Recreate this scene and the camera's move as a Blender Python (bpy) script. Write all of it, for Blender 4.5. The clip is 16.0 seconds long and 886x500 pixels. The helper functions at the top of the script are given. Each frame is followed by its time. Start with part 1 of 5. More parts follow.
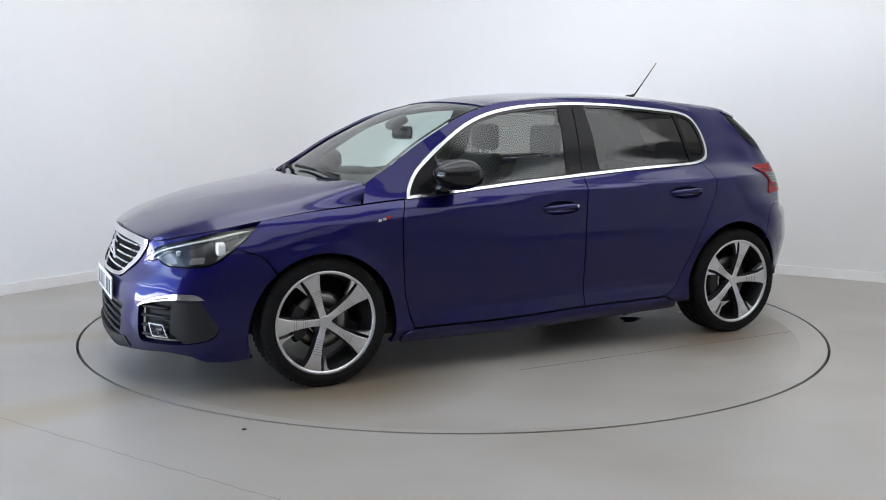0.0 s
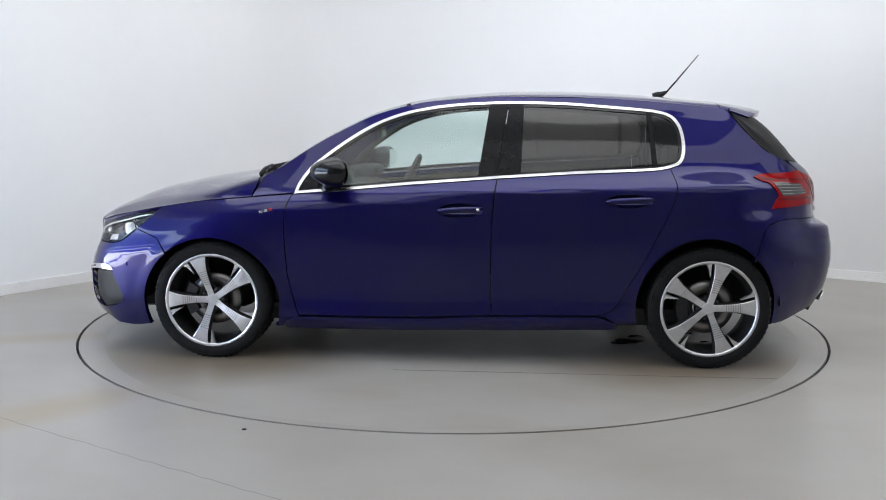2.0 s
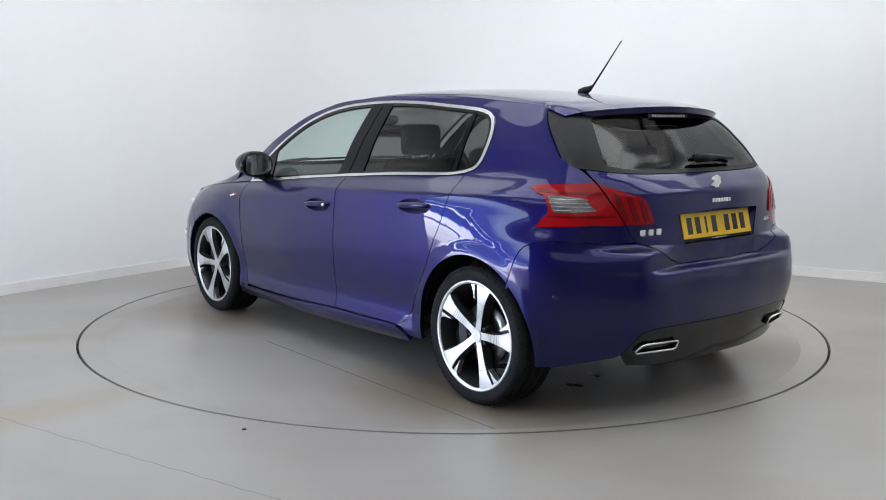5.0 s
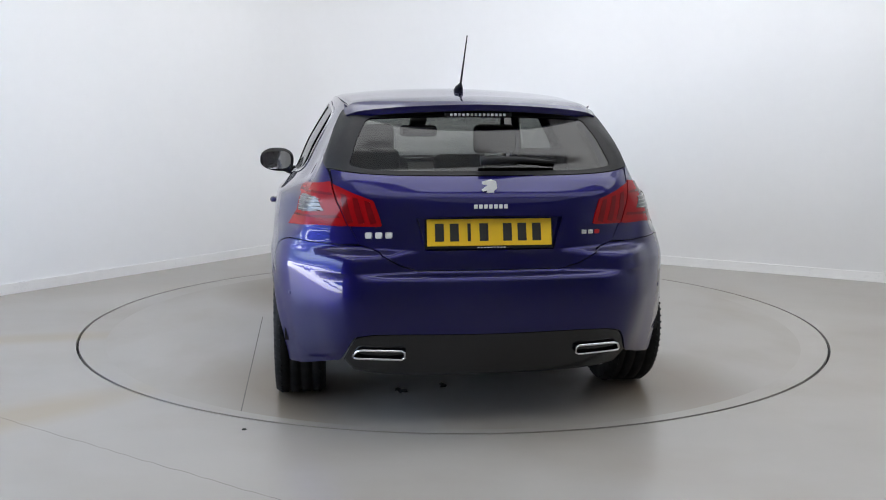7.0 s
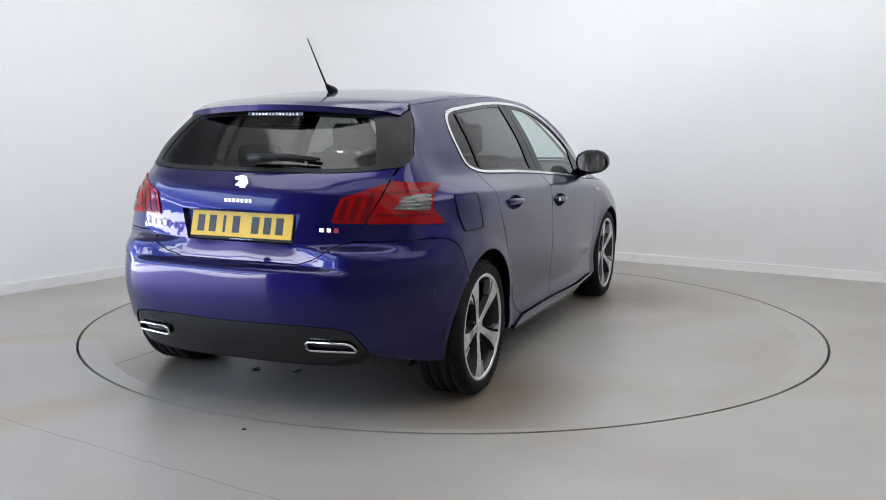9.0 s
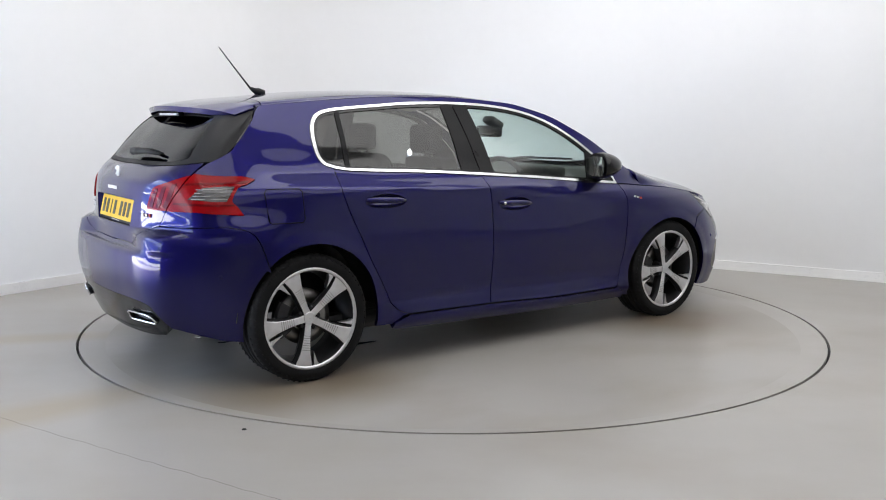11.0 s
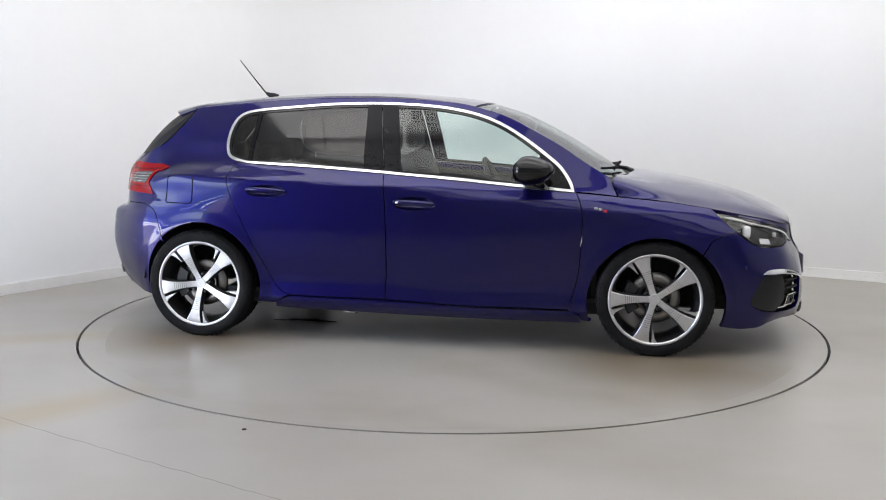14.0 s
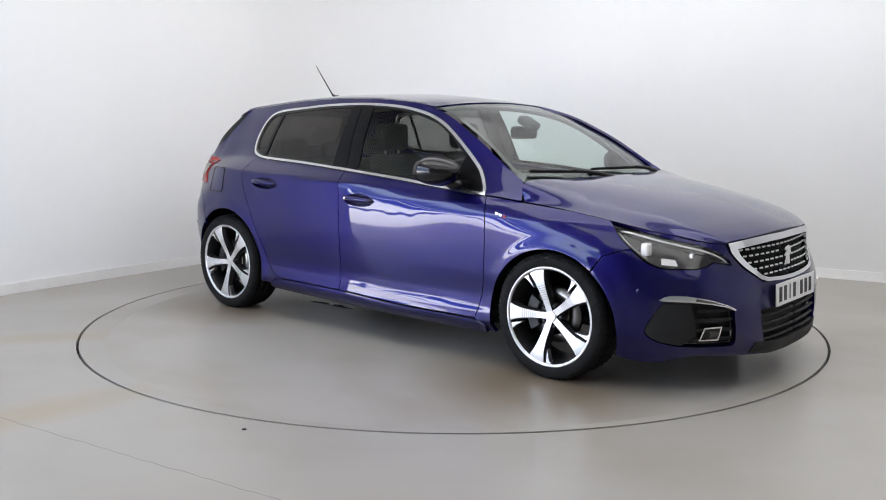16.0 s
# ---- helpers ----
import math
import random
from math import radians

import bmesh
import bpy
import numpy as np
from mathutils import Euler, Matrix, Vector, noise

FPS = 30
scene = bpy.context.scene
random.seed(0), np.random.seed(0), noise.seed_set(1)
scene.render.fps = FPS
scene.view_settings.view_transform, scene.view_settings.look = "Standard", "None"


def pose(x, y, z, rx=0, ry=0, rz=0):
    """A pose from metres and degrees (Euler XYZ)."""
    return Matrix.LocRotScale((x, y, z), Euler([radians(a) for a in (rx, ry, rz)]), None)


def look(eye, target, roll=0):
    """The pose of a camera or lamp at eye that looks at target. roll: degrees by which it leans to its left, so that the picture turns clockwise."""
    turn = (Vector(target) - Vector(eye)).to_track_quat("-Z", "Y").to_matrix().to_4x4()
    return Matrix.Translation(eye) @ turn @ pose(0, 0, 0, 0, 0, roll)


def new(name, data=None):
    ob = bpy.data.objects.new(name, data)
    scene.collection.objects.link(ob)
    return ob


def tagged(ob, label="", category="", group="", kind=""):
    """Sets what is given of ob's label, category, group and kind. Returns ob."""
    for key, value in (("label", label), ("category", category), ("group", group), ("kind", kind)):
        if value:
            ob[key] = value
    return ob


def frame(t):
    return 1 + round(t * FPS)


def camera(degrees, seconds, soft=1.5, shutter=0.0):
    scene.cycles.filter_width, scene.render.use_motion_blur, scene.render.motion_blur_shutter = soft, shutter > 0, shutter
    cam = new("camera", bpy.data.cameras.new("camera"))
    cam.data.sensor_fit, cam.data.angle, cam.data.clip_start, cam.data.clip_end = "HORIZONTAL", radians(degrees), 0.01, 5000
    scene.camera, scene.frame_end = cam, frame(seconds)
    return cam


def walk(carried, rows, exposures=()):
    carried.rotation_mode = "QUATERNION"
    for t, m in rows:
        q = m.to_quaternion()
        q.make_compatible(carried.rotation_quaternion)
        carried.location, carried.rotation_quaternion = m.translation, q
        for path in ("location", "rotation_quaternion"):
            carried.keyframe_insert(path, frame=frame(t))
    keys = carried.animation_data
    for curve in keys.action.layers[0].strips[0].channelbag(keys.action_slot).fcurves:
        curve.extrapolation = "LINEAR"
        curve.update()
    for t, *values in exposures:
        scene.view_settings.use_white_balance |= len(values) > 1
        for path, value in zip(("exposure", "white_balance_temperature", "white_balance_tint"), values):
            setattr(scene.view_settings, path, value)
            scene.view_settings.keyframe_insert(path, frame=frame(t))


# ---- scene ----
import mathutils.geometry

cam = camera(52.09, 16.0, soft=1.0)
EYE = Vector((0.0, -5.7324, 1.2825))
YAW, PITCH = 0.0103, 0.1440
AHEAD = Vector((-math.sin(YAW) * math.cos(PITCH), math.cos(YAW) * math.cos(PITCH), -math.sin(PITCH)))
VIEW = look(EYE, EYE + AHEAD, 0.25)
# the picture warms and brightens slightly in the last third
walk(cam, [(0.0, VIEW), (16.0, VIEW)],
     [(0.0, 1.42, 6500, 10), (6.5, 1.42, 6500, 10), (9.5, 1.44, 6600, 10.5), (12.5, 1.56, 6800, 11), (14.0, 1.56, 6800, 11), (16.0, 1.48, 6720, 11)])

# ---------------------------------------------------------------- world and lamps
world = bpy.data.worlds.new("world")
scene.world = world
world.use_nodes = True
sky = world.node_tree.nodes.new("ShaderNodeTexSky")
sky.sky_type = "NISHITA"
sky.sun_disc = False
sky.sun_elevation, sky.sun_rotation = radians(50), radians(180)
world.node_tree.links.new(sky.outputs[0], world.node_tree.nodes["Background"].inputs[0])
world.node_tree.nodes["Background"].inputs[1].default_value = 0.10

sun_data = bpy.data.lights.new("sun", "SUN")
sun_data.energy, sun_data.angle, sun_data.color = 5.0, radians(0.5), (1.0, 0.96, 0.90)
sun = new("sun", sun_data)
sun.matrix_world = look((-9, -13, 12), (-9, -3, 0))


# ---------------------------------------------------------------- materials
def material(name, colour, rough=0.5, metal=0.0, vary=0.0, scale=8.0, bump=0.0, bscale=60.0, coat=0.0, spec=0.5, tint=None):
    """Principled material with two scales of noise in colour and roughness, and a fine bump."""
    m = bpy.data.materials.new(name)
    m.use_nodes = True
    nt = m.node_tree
    b = nt.nodes["Principled BSDF"]
    b.inputs["Base Color"].default_value = (*colour, 1)
    b.inputs["Roughness"].default_value = rough
    b.inputs["Metallic"].default_value = metal
    b.inputs["Coat Weight"].default_value = coat
    b.inputs["Coat Roughness"].default_value = 0.03
    b.inputs["Specular IOR Level"].default_value = spec
    if vary or bump:
        tc = nt.nodes.new("ShaderNodeTexCoord")
    if vary:
        n1, n2 = nt.nodes.new("ShaderNodeTexNoise"), nt.nodes.new("ShaderNodeTexNoise")
        n1.inputs["Scale"].default_value, n2.inputs["Scale"].default_value = scale, scale * 11
        n1.inputs["Detail"].default_value = n2.inputs["Detail"].default_value = 6
        add = nt.nodes.new("ShaderNodeMix")
        add.data_type = "FLOAT"
        add.inputs[0].default_value = 0.35
        ramp = nt.nodes.new("ShaderNodeMapRange")
        ramp.inputs[1].default_value, ramp.inputs[2].default_value = 0.3, 0.7
        mix = nt.nodes.new("ShaderNodeMix")
        mix.data_type = "RGBA"
        other = tint or tuple(c * (1 - vary) for c in colour)
        mix.inputs[6].default_value = (*other, 1)
        mix.inputs[7].default_value = (*(min(1, c * (1 + vary * 0.6)) for c in colour), 1)
        rr = nt.nodes.new("ShaderNodeMapRange")
        rr.inputs[3].default_value, rr.inputs[4].default_value = rough * 1.15, rough * 0.85
        for n in (n1, n2):
            nt.links.new(tc.outputs["Object"], n.inputs["Vector"])
        nt.links.new(n1.outputs[0], add.inputs[2])
        nt.links.new(n2.outputs[0], add.inputs[3])
        nt.links.new(add.outputs[0], ramp.inputs[0])
        nt.links.new(ramp.outputs[0], mix.inputs[0])
        nt.links.new(mix.outputs[2], b.inputs["Base Color"])
        nt.links.new(ramp.outputs[0], rr.inputs[0])
        nt.links.new(rr.outputs[0], b.inputs["Roughness"])
    if bump:
        n3, bp = nt.nodes.new("ShaderNodeTexNoise"), nt.nodes.new("ShaderNodeBump")
        n3.inputs["Scale"].default_value = bscale
        bp.inputs["Strength"].default_value, bp.inputs["Distance"].default_value = bump, 0.002
        nt.links.new(tc.outputs["Object"], n3.inputs["Vector"])
        nt.links.new(n3.outputs[0], bp.inputs["Height"])
        nt.links.new(bp.outputs[0], b.inputs["Normal"])
    return m


def glass(name, colour, rough=0.0, clear=0.06):
    m = bpy.data.materials.new(name)
    m.use_nodes = True
    nt = m.node_tree
    nt.nodes.clear()
    out = nt.nodes.new("ShaderNodeOutputMaterial")
    tr, gl, mx, lw, pw, fr = (nt.nodes.new(k) for k in ("ShaderNodeBsdfTransparent", "ShaderNodeBsdfGlossy", "ShaderNodeMixShader", "ShaderNodeLayerWeight", "ShaderNodeMath", "ShaderNodeMapRange"))
    lw.inputs[0].default_value = 0.5
    pw.operation, pw.inputs[1].default_value = "POWER", 5.0
    fr.inputs[3].default_value, fr.inputs[4].default_value = clear, 0.95
    nt.links.new(lw.outputs["Facing"], pw.inputs[0])
    nt.links.new(pw.outputs[0], fr.inputs[0])
    tr.inputs[0].default_value = (*colour, 1)
    gl.inputs["Roughness"].default_value = rough
    nt.links.new(fr.outputs[0], mx.inputs[0])
    nt.links.new(tr.outputs[0], mx.inputs[1])
    nt.links.new(gl.outputs[0], mx.inputs[2])
    nt.links.new(mx.outputs[0], out.inputs[0])
    return m


def glow(name, colour, strength):
    m = bpy.data.materials.new(name)
    m.use_nodes = True
    b = m.node_tree.nodes["Principled BSDF"]
    b.inputs["Base Color"].default_value = (*colour, 1)
    b.inputs["Emission Color"].default_value = (*colour, 1)
    b.inputs["Emission Strength"].default_value = strength
    return m


def paint_material():
    """Deep violet-blue metallic lacquer: flakes under a clear coat."""
    m = material("paint", (0.0048, 0.0034, 0.074), 0.42, 0.92, 0.03, 900.0, coat=1.0, spec=0.1)
    b = m.node_tree.nodes["Principled BSDF"]
    b.inputs["Coat IOR"].default_value = 1.42
    b.inputs["Coat Roughness"].default_value = 0.012
    return m


PAINT = paint_material()
WALL = material("wall_paint", (0.83, 0.83, 0.835), 0.55, 0, 0.02, 1.1, 0.05, 25)
SKIRT = material("skirting", (0.88, 0.88, 0.88), 0.3, 0, 0.04, 4)
CEIL = material("ceiling_paint", (0.75, 0.76, 0.78), 0.7, 0, 0.03, 1.0)
# unseen walls, darkened in colour to keep the car's reflections dim
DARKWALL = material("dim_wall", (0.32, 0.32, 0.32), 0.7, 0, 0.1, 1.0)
RUBBER = material("rubber", (0.007, 0.007, 0.0075), 0.7, 0, 0.25, 20, 0.2, 120, spec=0.18)
ALLOY = material("machined_alloy", (0.66, 0.66, 0.67), 0.38, 1.0, 0.06, 30)
GUNMETAL = material("dark_alloy", (0.030, 0.030, 0.033), 0.38, 0.5, 0.15, 15)
CHROME = material("chrome", (0.82, 0.82, 0.83), 0.10, 1.0, 0.03, 10)
SATIN = material("satin_chrome", (0.72, 0.72, 0.73), 0.24, 1.0, 0.05, 12)
BLACK = material("gloss_black", (0.005, 0.005, 0.006), 0.14, 0, 0.2, 6, spec=0.45)
PLASTIC = material("black_plastic", (0.009, 0.009, 0.010), 0.5, 0, 0.25, 14, 0.25, 300, spec=0.25)
GREYPL = material("grey_plastic", (0.013, 0.0135, 0.015), 0.42, 0, 0.15, 14, 0.15, 300, spec=0.28)
CABIN = material("cabin_trim", (0.035, 0.034, 0.034), 0.75, 0, 0.2, 9, 0.2, 200)
LINER = material("headlining", (0.40, 0.39, 0.37), 0.9, 0, 0.08, 9)
CLOTH = material("seat_cloth", (0.022, 0.021, 0.021), 0.85, 0, 0.3, 30, 0.3, 400)
PILLAR = material("pillar_black", (0.004, 0.004, 0.005), 0.25, 0, 0.2, 6, spec=0.15)
MATTE = material("matt_black", (0.004, 0.004, 0.0045), 0.75, 0, 0.2, 20, spec=0.12)
STEEL = material("brake_steel", (0.28, 0.27, 0.26), 0.35, 1.0, 0.2, 20)
RED = material("red_lens", (0.25, 0.002, 0.004), 0.10, 0, 0.12, 10, spec=0.22)
DARKRED = material("dark_red_lens", (0.13, 0.002, 0.004), 0.1, 0, 0.2, 14, spec=0.25)
CLEAR = material("clear_lens_body", (0.10, 0.097, 0.097), 0.2, 0.3, 0.2, 60, coat=0.4)
YELLOW = material("yellow_plate", (0.80, 0.50, 0.012), 0.35, 0, 0.04, 8)
WHITE = material("white_plate", (0.80, 0.80, 0.80), 0.35, 0, 0.04, 8)
INK = material("plate_ink", (0.012, 0.012, 0.012), 0.4, 0, 0.1, 8)
CLEARGLASS = glass("clear_glass", (0.80, 0.89, 0.86), 0.09)
TINTGLASS = glass("tinted_glass", (0.20, 0.19, 0.18), 0.09)
LENS = glass("lens_glass", (0.95, 0.95, 0.95))
MIRROR = material("mirror_glass", (0.8, 0.8, 0.8), 0.02, 1.0)
REDMARK = material("red_mark", (0.45, 0.01, 0.02), 0.3, 0, 0.1, 8)
LAMPWHITE = material("lamp_white", (0.85, 0.85, 0.85), 0.25, 0.2, 0.05, 20)


# ---------------------------------------------------------------- building helpers
def part(name, data, mat, parent=None, label="", smooth=False):
    """One mesh object from a bmesh or a mesh, under a thing or a part."""
    if isinstance(data, bmesh.types.BMesh):
        me = bpy.data.meshes.new(name)
        bmesh.ops.recalc_face_normals(data, faces=data.faces)
        data.to_mesh(me)
        data.free()
        if smooth:
            me.shade_smooth()
    else:
        me = data
    me.materials.clear()
    me.materials.append(mat)
    ob = new(name, me)
    if parent is not None:
        ob.parent = parent
        if parent.type == "EMPTY" and parent.name.startswith("car"):
            ob.location = OFFSET
    return tagged(ob, label)


def box(bm, c, size, bevel=0.0, rot=None, seg=2):
    """Adds a bevelled box to a bmesh."""
    r = bmesh.ops.create_cube(bm, size=1)
    vs = r["verts"]
    bmesh.ops.scale(bm, vec=size, verts=vs)
    if bevel:
        es = list({e for v in vs for e in v.link_edges})
        out = bmesh.ops.bevel(bm, geom=es, offset=bevel, segments=seg, affect="EDGES", profile=0.5)
        vs = list({v for f in out["faces"] for v in f.verts} | {v for v in vs if v.is_valid})
        vs = list({w for v in vs for f in v.link_faces for w in f.verts})
    if rot is not None:
        bmesh.ops.rotate(bm, cent=(0, 0, 0), matrix=rot.to_3x3(), verts=vs)
    bmesh.ops.translate(bm, vec=c, verts=vs)
    return vs


def lathe(bm, prof, n=64, axis="y", close=False):
    """Turns a profile of (along, radius) about an axis."""
    rings = []
    for i in range(n):
        a = 2 * math.pi * i / n
        ring = []
        for h, r in prof:
            p = (r * math.cos(a), h, r * math.sin(a)) if axis == "y" else (r * math.cos(a), r * math.sin(a), h)
            ring.append(bm.verts.new(p))
        rings.append(ring)
    m = len(prof)
    for i in range(n):
        a, b = rings[i], rings[(i + 1) % n]
        for j in range(m if close else m - 1):
            k = (j + 1) % m
            bm.faces.new((a[j], a[k], b[k], b[j]))


def tube(bm, pts, r, n=8, cap=True):
    """A round bar along points; r is one radius or one for each point."""
    pts = [Vector(p) for p in pts]
    rad = r if isinstance(r, (list, tuple)) else [r] * len(pts)
    rings = []
    up = Vector((0.013, 0.31, 0.95)).normalized()
    for i, p in enumerate(pts):
        d = (pts[min(i + 1, len(pts) - 1)] - pts[max(i - 1, 0)]).normalized()
        a = d.cross(up)
        if a.length < 1e-3:
            a = d.cross(Vector((1, 0, 0)))
        a.normalize()
        b = d.cross(a)
        rings.append([bm.verts.new(p + (a * math.cos(2 * math.pi * k / n) + b * math.sin(2 * math.pi * k / n)) * rad[i]) for k in range(n)])
    for a, b in zip(rings, rings[1:]):
        for k in range(n):
            bm.faces.new((a[k], a[(k + 1) % n], b[(k + 1) % n], b[k]))
    if cap:
        bm.faces.new(rings[0][::-1])
        bm.faces.new(rings[-1])


def prism(bm, outline, to3, depth):
    """A flat plate: outline in 2D, to3 places it, depth is a vector."""
    a = [bm.verts.new(to3(*p)) for p in outline]
    b = [bm.verts.new(Vector(v.co) + Vector(depth)) for v in a]
    bm.faces.new(a)
    bm.faces.new(b[::-1])
    for i in range(len(a)):
        j = (i + 1) % len(a)
        bm.faces.new((a[j], a[i], b[i], b[j]))


def pchip(xs, ys, x):
    """Shape-keeping cubic through (xs, ys); straight on beyond the ends."""
    xs, ys, x = np.asarray(xs, float), np.asarray(ys, float), np.asarray(x, float)
    h = np.diff(xs)
    d = np.diff(ys) / h
    m = np.empty(len(xs))
    m[0], m[-1] = d[0], d[-1]
    for i in range(1, len(xs) - 1):
        if d[i - 1] * d[i] <= 0:
            m[i] = 0
        else:
            w1, w2 = 2 * h[i] + h[i - 1], h[i] + 2 * h[i - 1]
            m[i] = (w1 + w2) / (w1 / d[i - 1] + w2 / d[i])
    k = np.clip(np.searchsorted(xs, x) - 1, 0, len(h) - 1)
    t = (x - xs[k]) / h[k]
    tc = np.clip(t, 0, 1)
    y = (ys[k] * (1 + 2 * tc) * (1 - tc) ** 2 + h[k] * m[k] * tc * (1 - tc) ** 2 + ys[k + 1] * tc ** 2 * (3 - 2 * tc) + h[k] * m[k + 1] * tc ** 2 * (tc - 1))
    return y + np.where(t < 0, t * h[k] * m[0], 0) + np.where(t > 1, (t - 1) * h[k] * m[-1], 0)


def smooth_line(points, n=8, closed=False):
    """Catmull-Rom curve through points of any dimension."""
    p = [np.array(q, float) for q in points]
    k = len(p)
    out = []
    for i in range(k if closed else k - 1):
        a = p[(i - 1) % k] if closed or i > 0 else 2 * p[0] - p[1]
        b, c = p[i], p[(i + 1) % k]
        d = p[(i + 2) % k] if closed or i + 2 < k else 2 * p[-1] - p[-2]
        for j in range(n):
            t = j / n
            out.append(0.5 * (2 * b + (c - a) * t + (2 * a - 5 * b + 4 * c - d) * t * t + (3 * b - a - 3 * c + d) * t ** 3))
    if not closed:
        out.append(p[-1])
    return out


class Skin:
    """A surface lofted through upright station curves: s runs from station to station, z is the height."""

    def __init__(self, stations):
        self.st = stations

    def raw(self, s, z):
        s, z = np.atleast_1d(np.asarray(s, float)), np.atleast_1d(np.asarray(z, float))
        X = np.array([pchip(a, b, z) for a, b, c in self.st])
        Y = np.array([pchip(a, c, z) for a, b, c in self.st])
        X = np.vstack([X[1:2], X, X[-2:-1]])
        Y = np.vstack([-Y[1:2], Y, -Y[-2:-1]])
        k = np.clip(np.floor(s).astype(int), 0, len(self.st) - 2)
        t = s - k
        i = np.arange(len(s))
        res = []
        for A in (X, Y):
            a, b, c, d = (A[k + j, i] for j in range(4))
            res.append(0.5 * (2 * b + (c - a) * t + (2 * a - 5 * b + 4 * c - d) * t ** 2 + (3 * b - a - 3 * c + d) * t ** 3))
        x, y = res
        # pressed lips round the wheel arches
        for cx, cz, rx, rz in ((.005, .285, .370, .366), (-2.6, .31, .357, .371)):
            q = np.hypot((x - cx) / rx, (z - cz) / rz)
            t = np.clip((1.20 - q) / .20, 0, 1)
            y = y + np.where(np.abs(y) > .6, np.sign(y) * .007 * t * t * (3 - 2 * t), 0)
        return np.stack([x, y, z], 1)

    def at(self, s, z, off=0.0):
        p = self.raw(s, z)
        e = 2e-3
        ds = self.raw(np.asarray(s) + e, z) - self.raw(np.asarray(s) - e, z)
        dz = self.raw(s, np.asarray(z) + e) - self.raw(s, np.asarray(z) - e)
        n = np.cross(ds, dz)
        n /= np.linalg.norm(n, axis=1, keepdims=True)
        return p + off * n, n

    def find(self, axis, value, z, lo, hi):
        s = np.linspace(lo, hi, 500)
        v = self.raw(s, np.full(500, z))[:, axis]
        o = np.argsort(v)
        return float(np.interp(value, v[o], s[o]))


def sheet(name, surf, loops, mat, parent, off=0.0, rim=0.014, side=1, ds=0.1, dz=0.03, clips=(), label="", both=False):
    """A panel on a surface: loops in the surface's own coordinates (outline, then holes), cut into a fine net, with its edge turned in.
    side -1 mirrors it; both joins the two halves."""
    flat = [(float(p[0]), float(p[1])) for lp in loops for p in lp]
    tris = mathutils.geometry.tessellate_polygon([[Vector((p[0], p[1], 0)) for p in lp] for lp in loops])
    bm = bmesh.new()
    vs = [bm.verts.new((x, y, 0)) for x, y in flat]
    for t in tris:
        try:
            bm.faces.new([vs[i] for i in t])
        except ValueError:
            pass
    bmesh.ops.remove_doubles(bm, verts=bm.verts, dist=1e-6)
    x0, x1 = min(p[0] for p in flat), max(p[0] for p in flat)
    y0, y1 = min(p[1] for p in flat), max(p[1] for p in flat)
    for (ax, ay), (bx, by) in clips:
        bmesh.ops.bisect_plane(bm, geom=bm.verts[:] + bm.edges[:] + bm.faces[:], plane_co=(ax, ay, 0), plane_no=(by - ay, ax - bx, 0), clear_outer=True, dist=1e-6)
    for k in range(math.floor(x0 / ds) + 1, math.ceil(x1 / ds)):
        bmesh.ops.bisect_plane(bm, geom=bm.verts[:] + bm.edges[:] + bm.faces[:], plane_co=(k * ds, 0, 0), plane_no=(1, 0, 0), dist=1e-5)
    for k in range(math.floor(y0 / dz) + 1, math.ceil(y1 / dz)):
        bmesh.ops.bisect_plane(bm, geom=bm.verts[:] + bm.edges[:] + bm.faces[:], plane_co=(0, k * dz, 0), plane_no=(0, 1, 0), dist=1e-5)
    bm.verts.index_update()
    uv = np.array([v.co[:2] for v in bm.verts])
    P, N = surf.at(uv[:, 0], uv[:, 1], off)
    faces = [[v.index for v in f.verts] for f in bm.faces]
    edges = [(e.verts[0].index, e.verts[1].index, [v.index for v in e.link_faces[0].verts]) for e in bm.edges if len(e.link_faces) == 1]
    bm.free()
    verts, norms, out = [], [], []
    for sg in ((1, -1) if both else (side,)):
        base = len(verts)
        M = np.array([1, sg, 1])
        p, n = P * M, N * M
        verts += list(p)
        norms += list(n)
        # orient faces by the normal of the surface
        for f in faces:
            q = p[f]
            area = sum(np.cross(q[i] - q[0], q[i + 1] - q[0]) for i in range(1, len(f) - 1))
            if np.linalg.norm(area) < 1e-9:
                continue
            g = [base + i for i in f]
            out.append(g if np.dot(area, n[f].mean(axis=0)) > 0 else g[::-1])
        if rim:
            for i, j, f in edges:
                if both and abs(p[i][1]) < 1e-4 and abs(p[j][1]) < 1e-4:
                    continue
                mid = (p[i] + p[j]) / 2
                inner = np.mean([p[q] for q in f], axis=0)
                k = len(verts)
                d = mid - inner
                t = p[j] - p[i]
                d = np.cross(t, n[i])
                d = d / (np.linalg.norm(d) + 1e-12)
                if np.dot(d, mid - inner) < 0:
                    d = -d
                verts += [p[i], p[j], p[j] - rim * n[j], p[i] - rim * n[i]]
                norms += [d, d, d, d]
                q = [k, k + 1, k + 2, k + 3]
                out.append(q if np.dot(np.cross(t, -n[i]), d) > 0 else q[::-1])
    me = bpy.data.meshes.new(name)
    me.from_pydata([tuple(v) for v in verts], [], out)
    me.shade_smooth()
    me.normals_split_custom_set_from_vertices([tuple(v) for v in norms])
    return part(name, me, mat, parent, label)


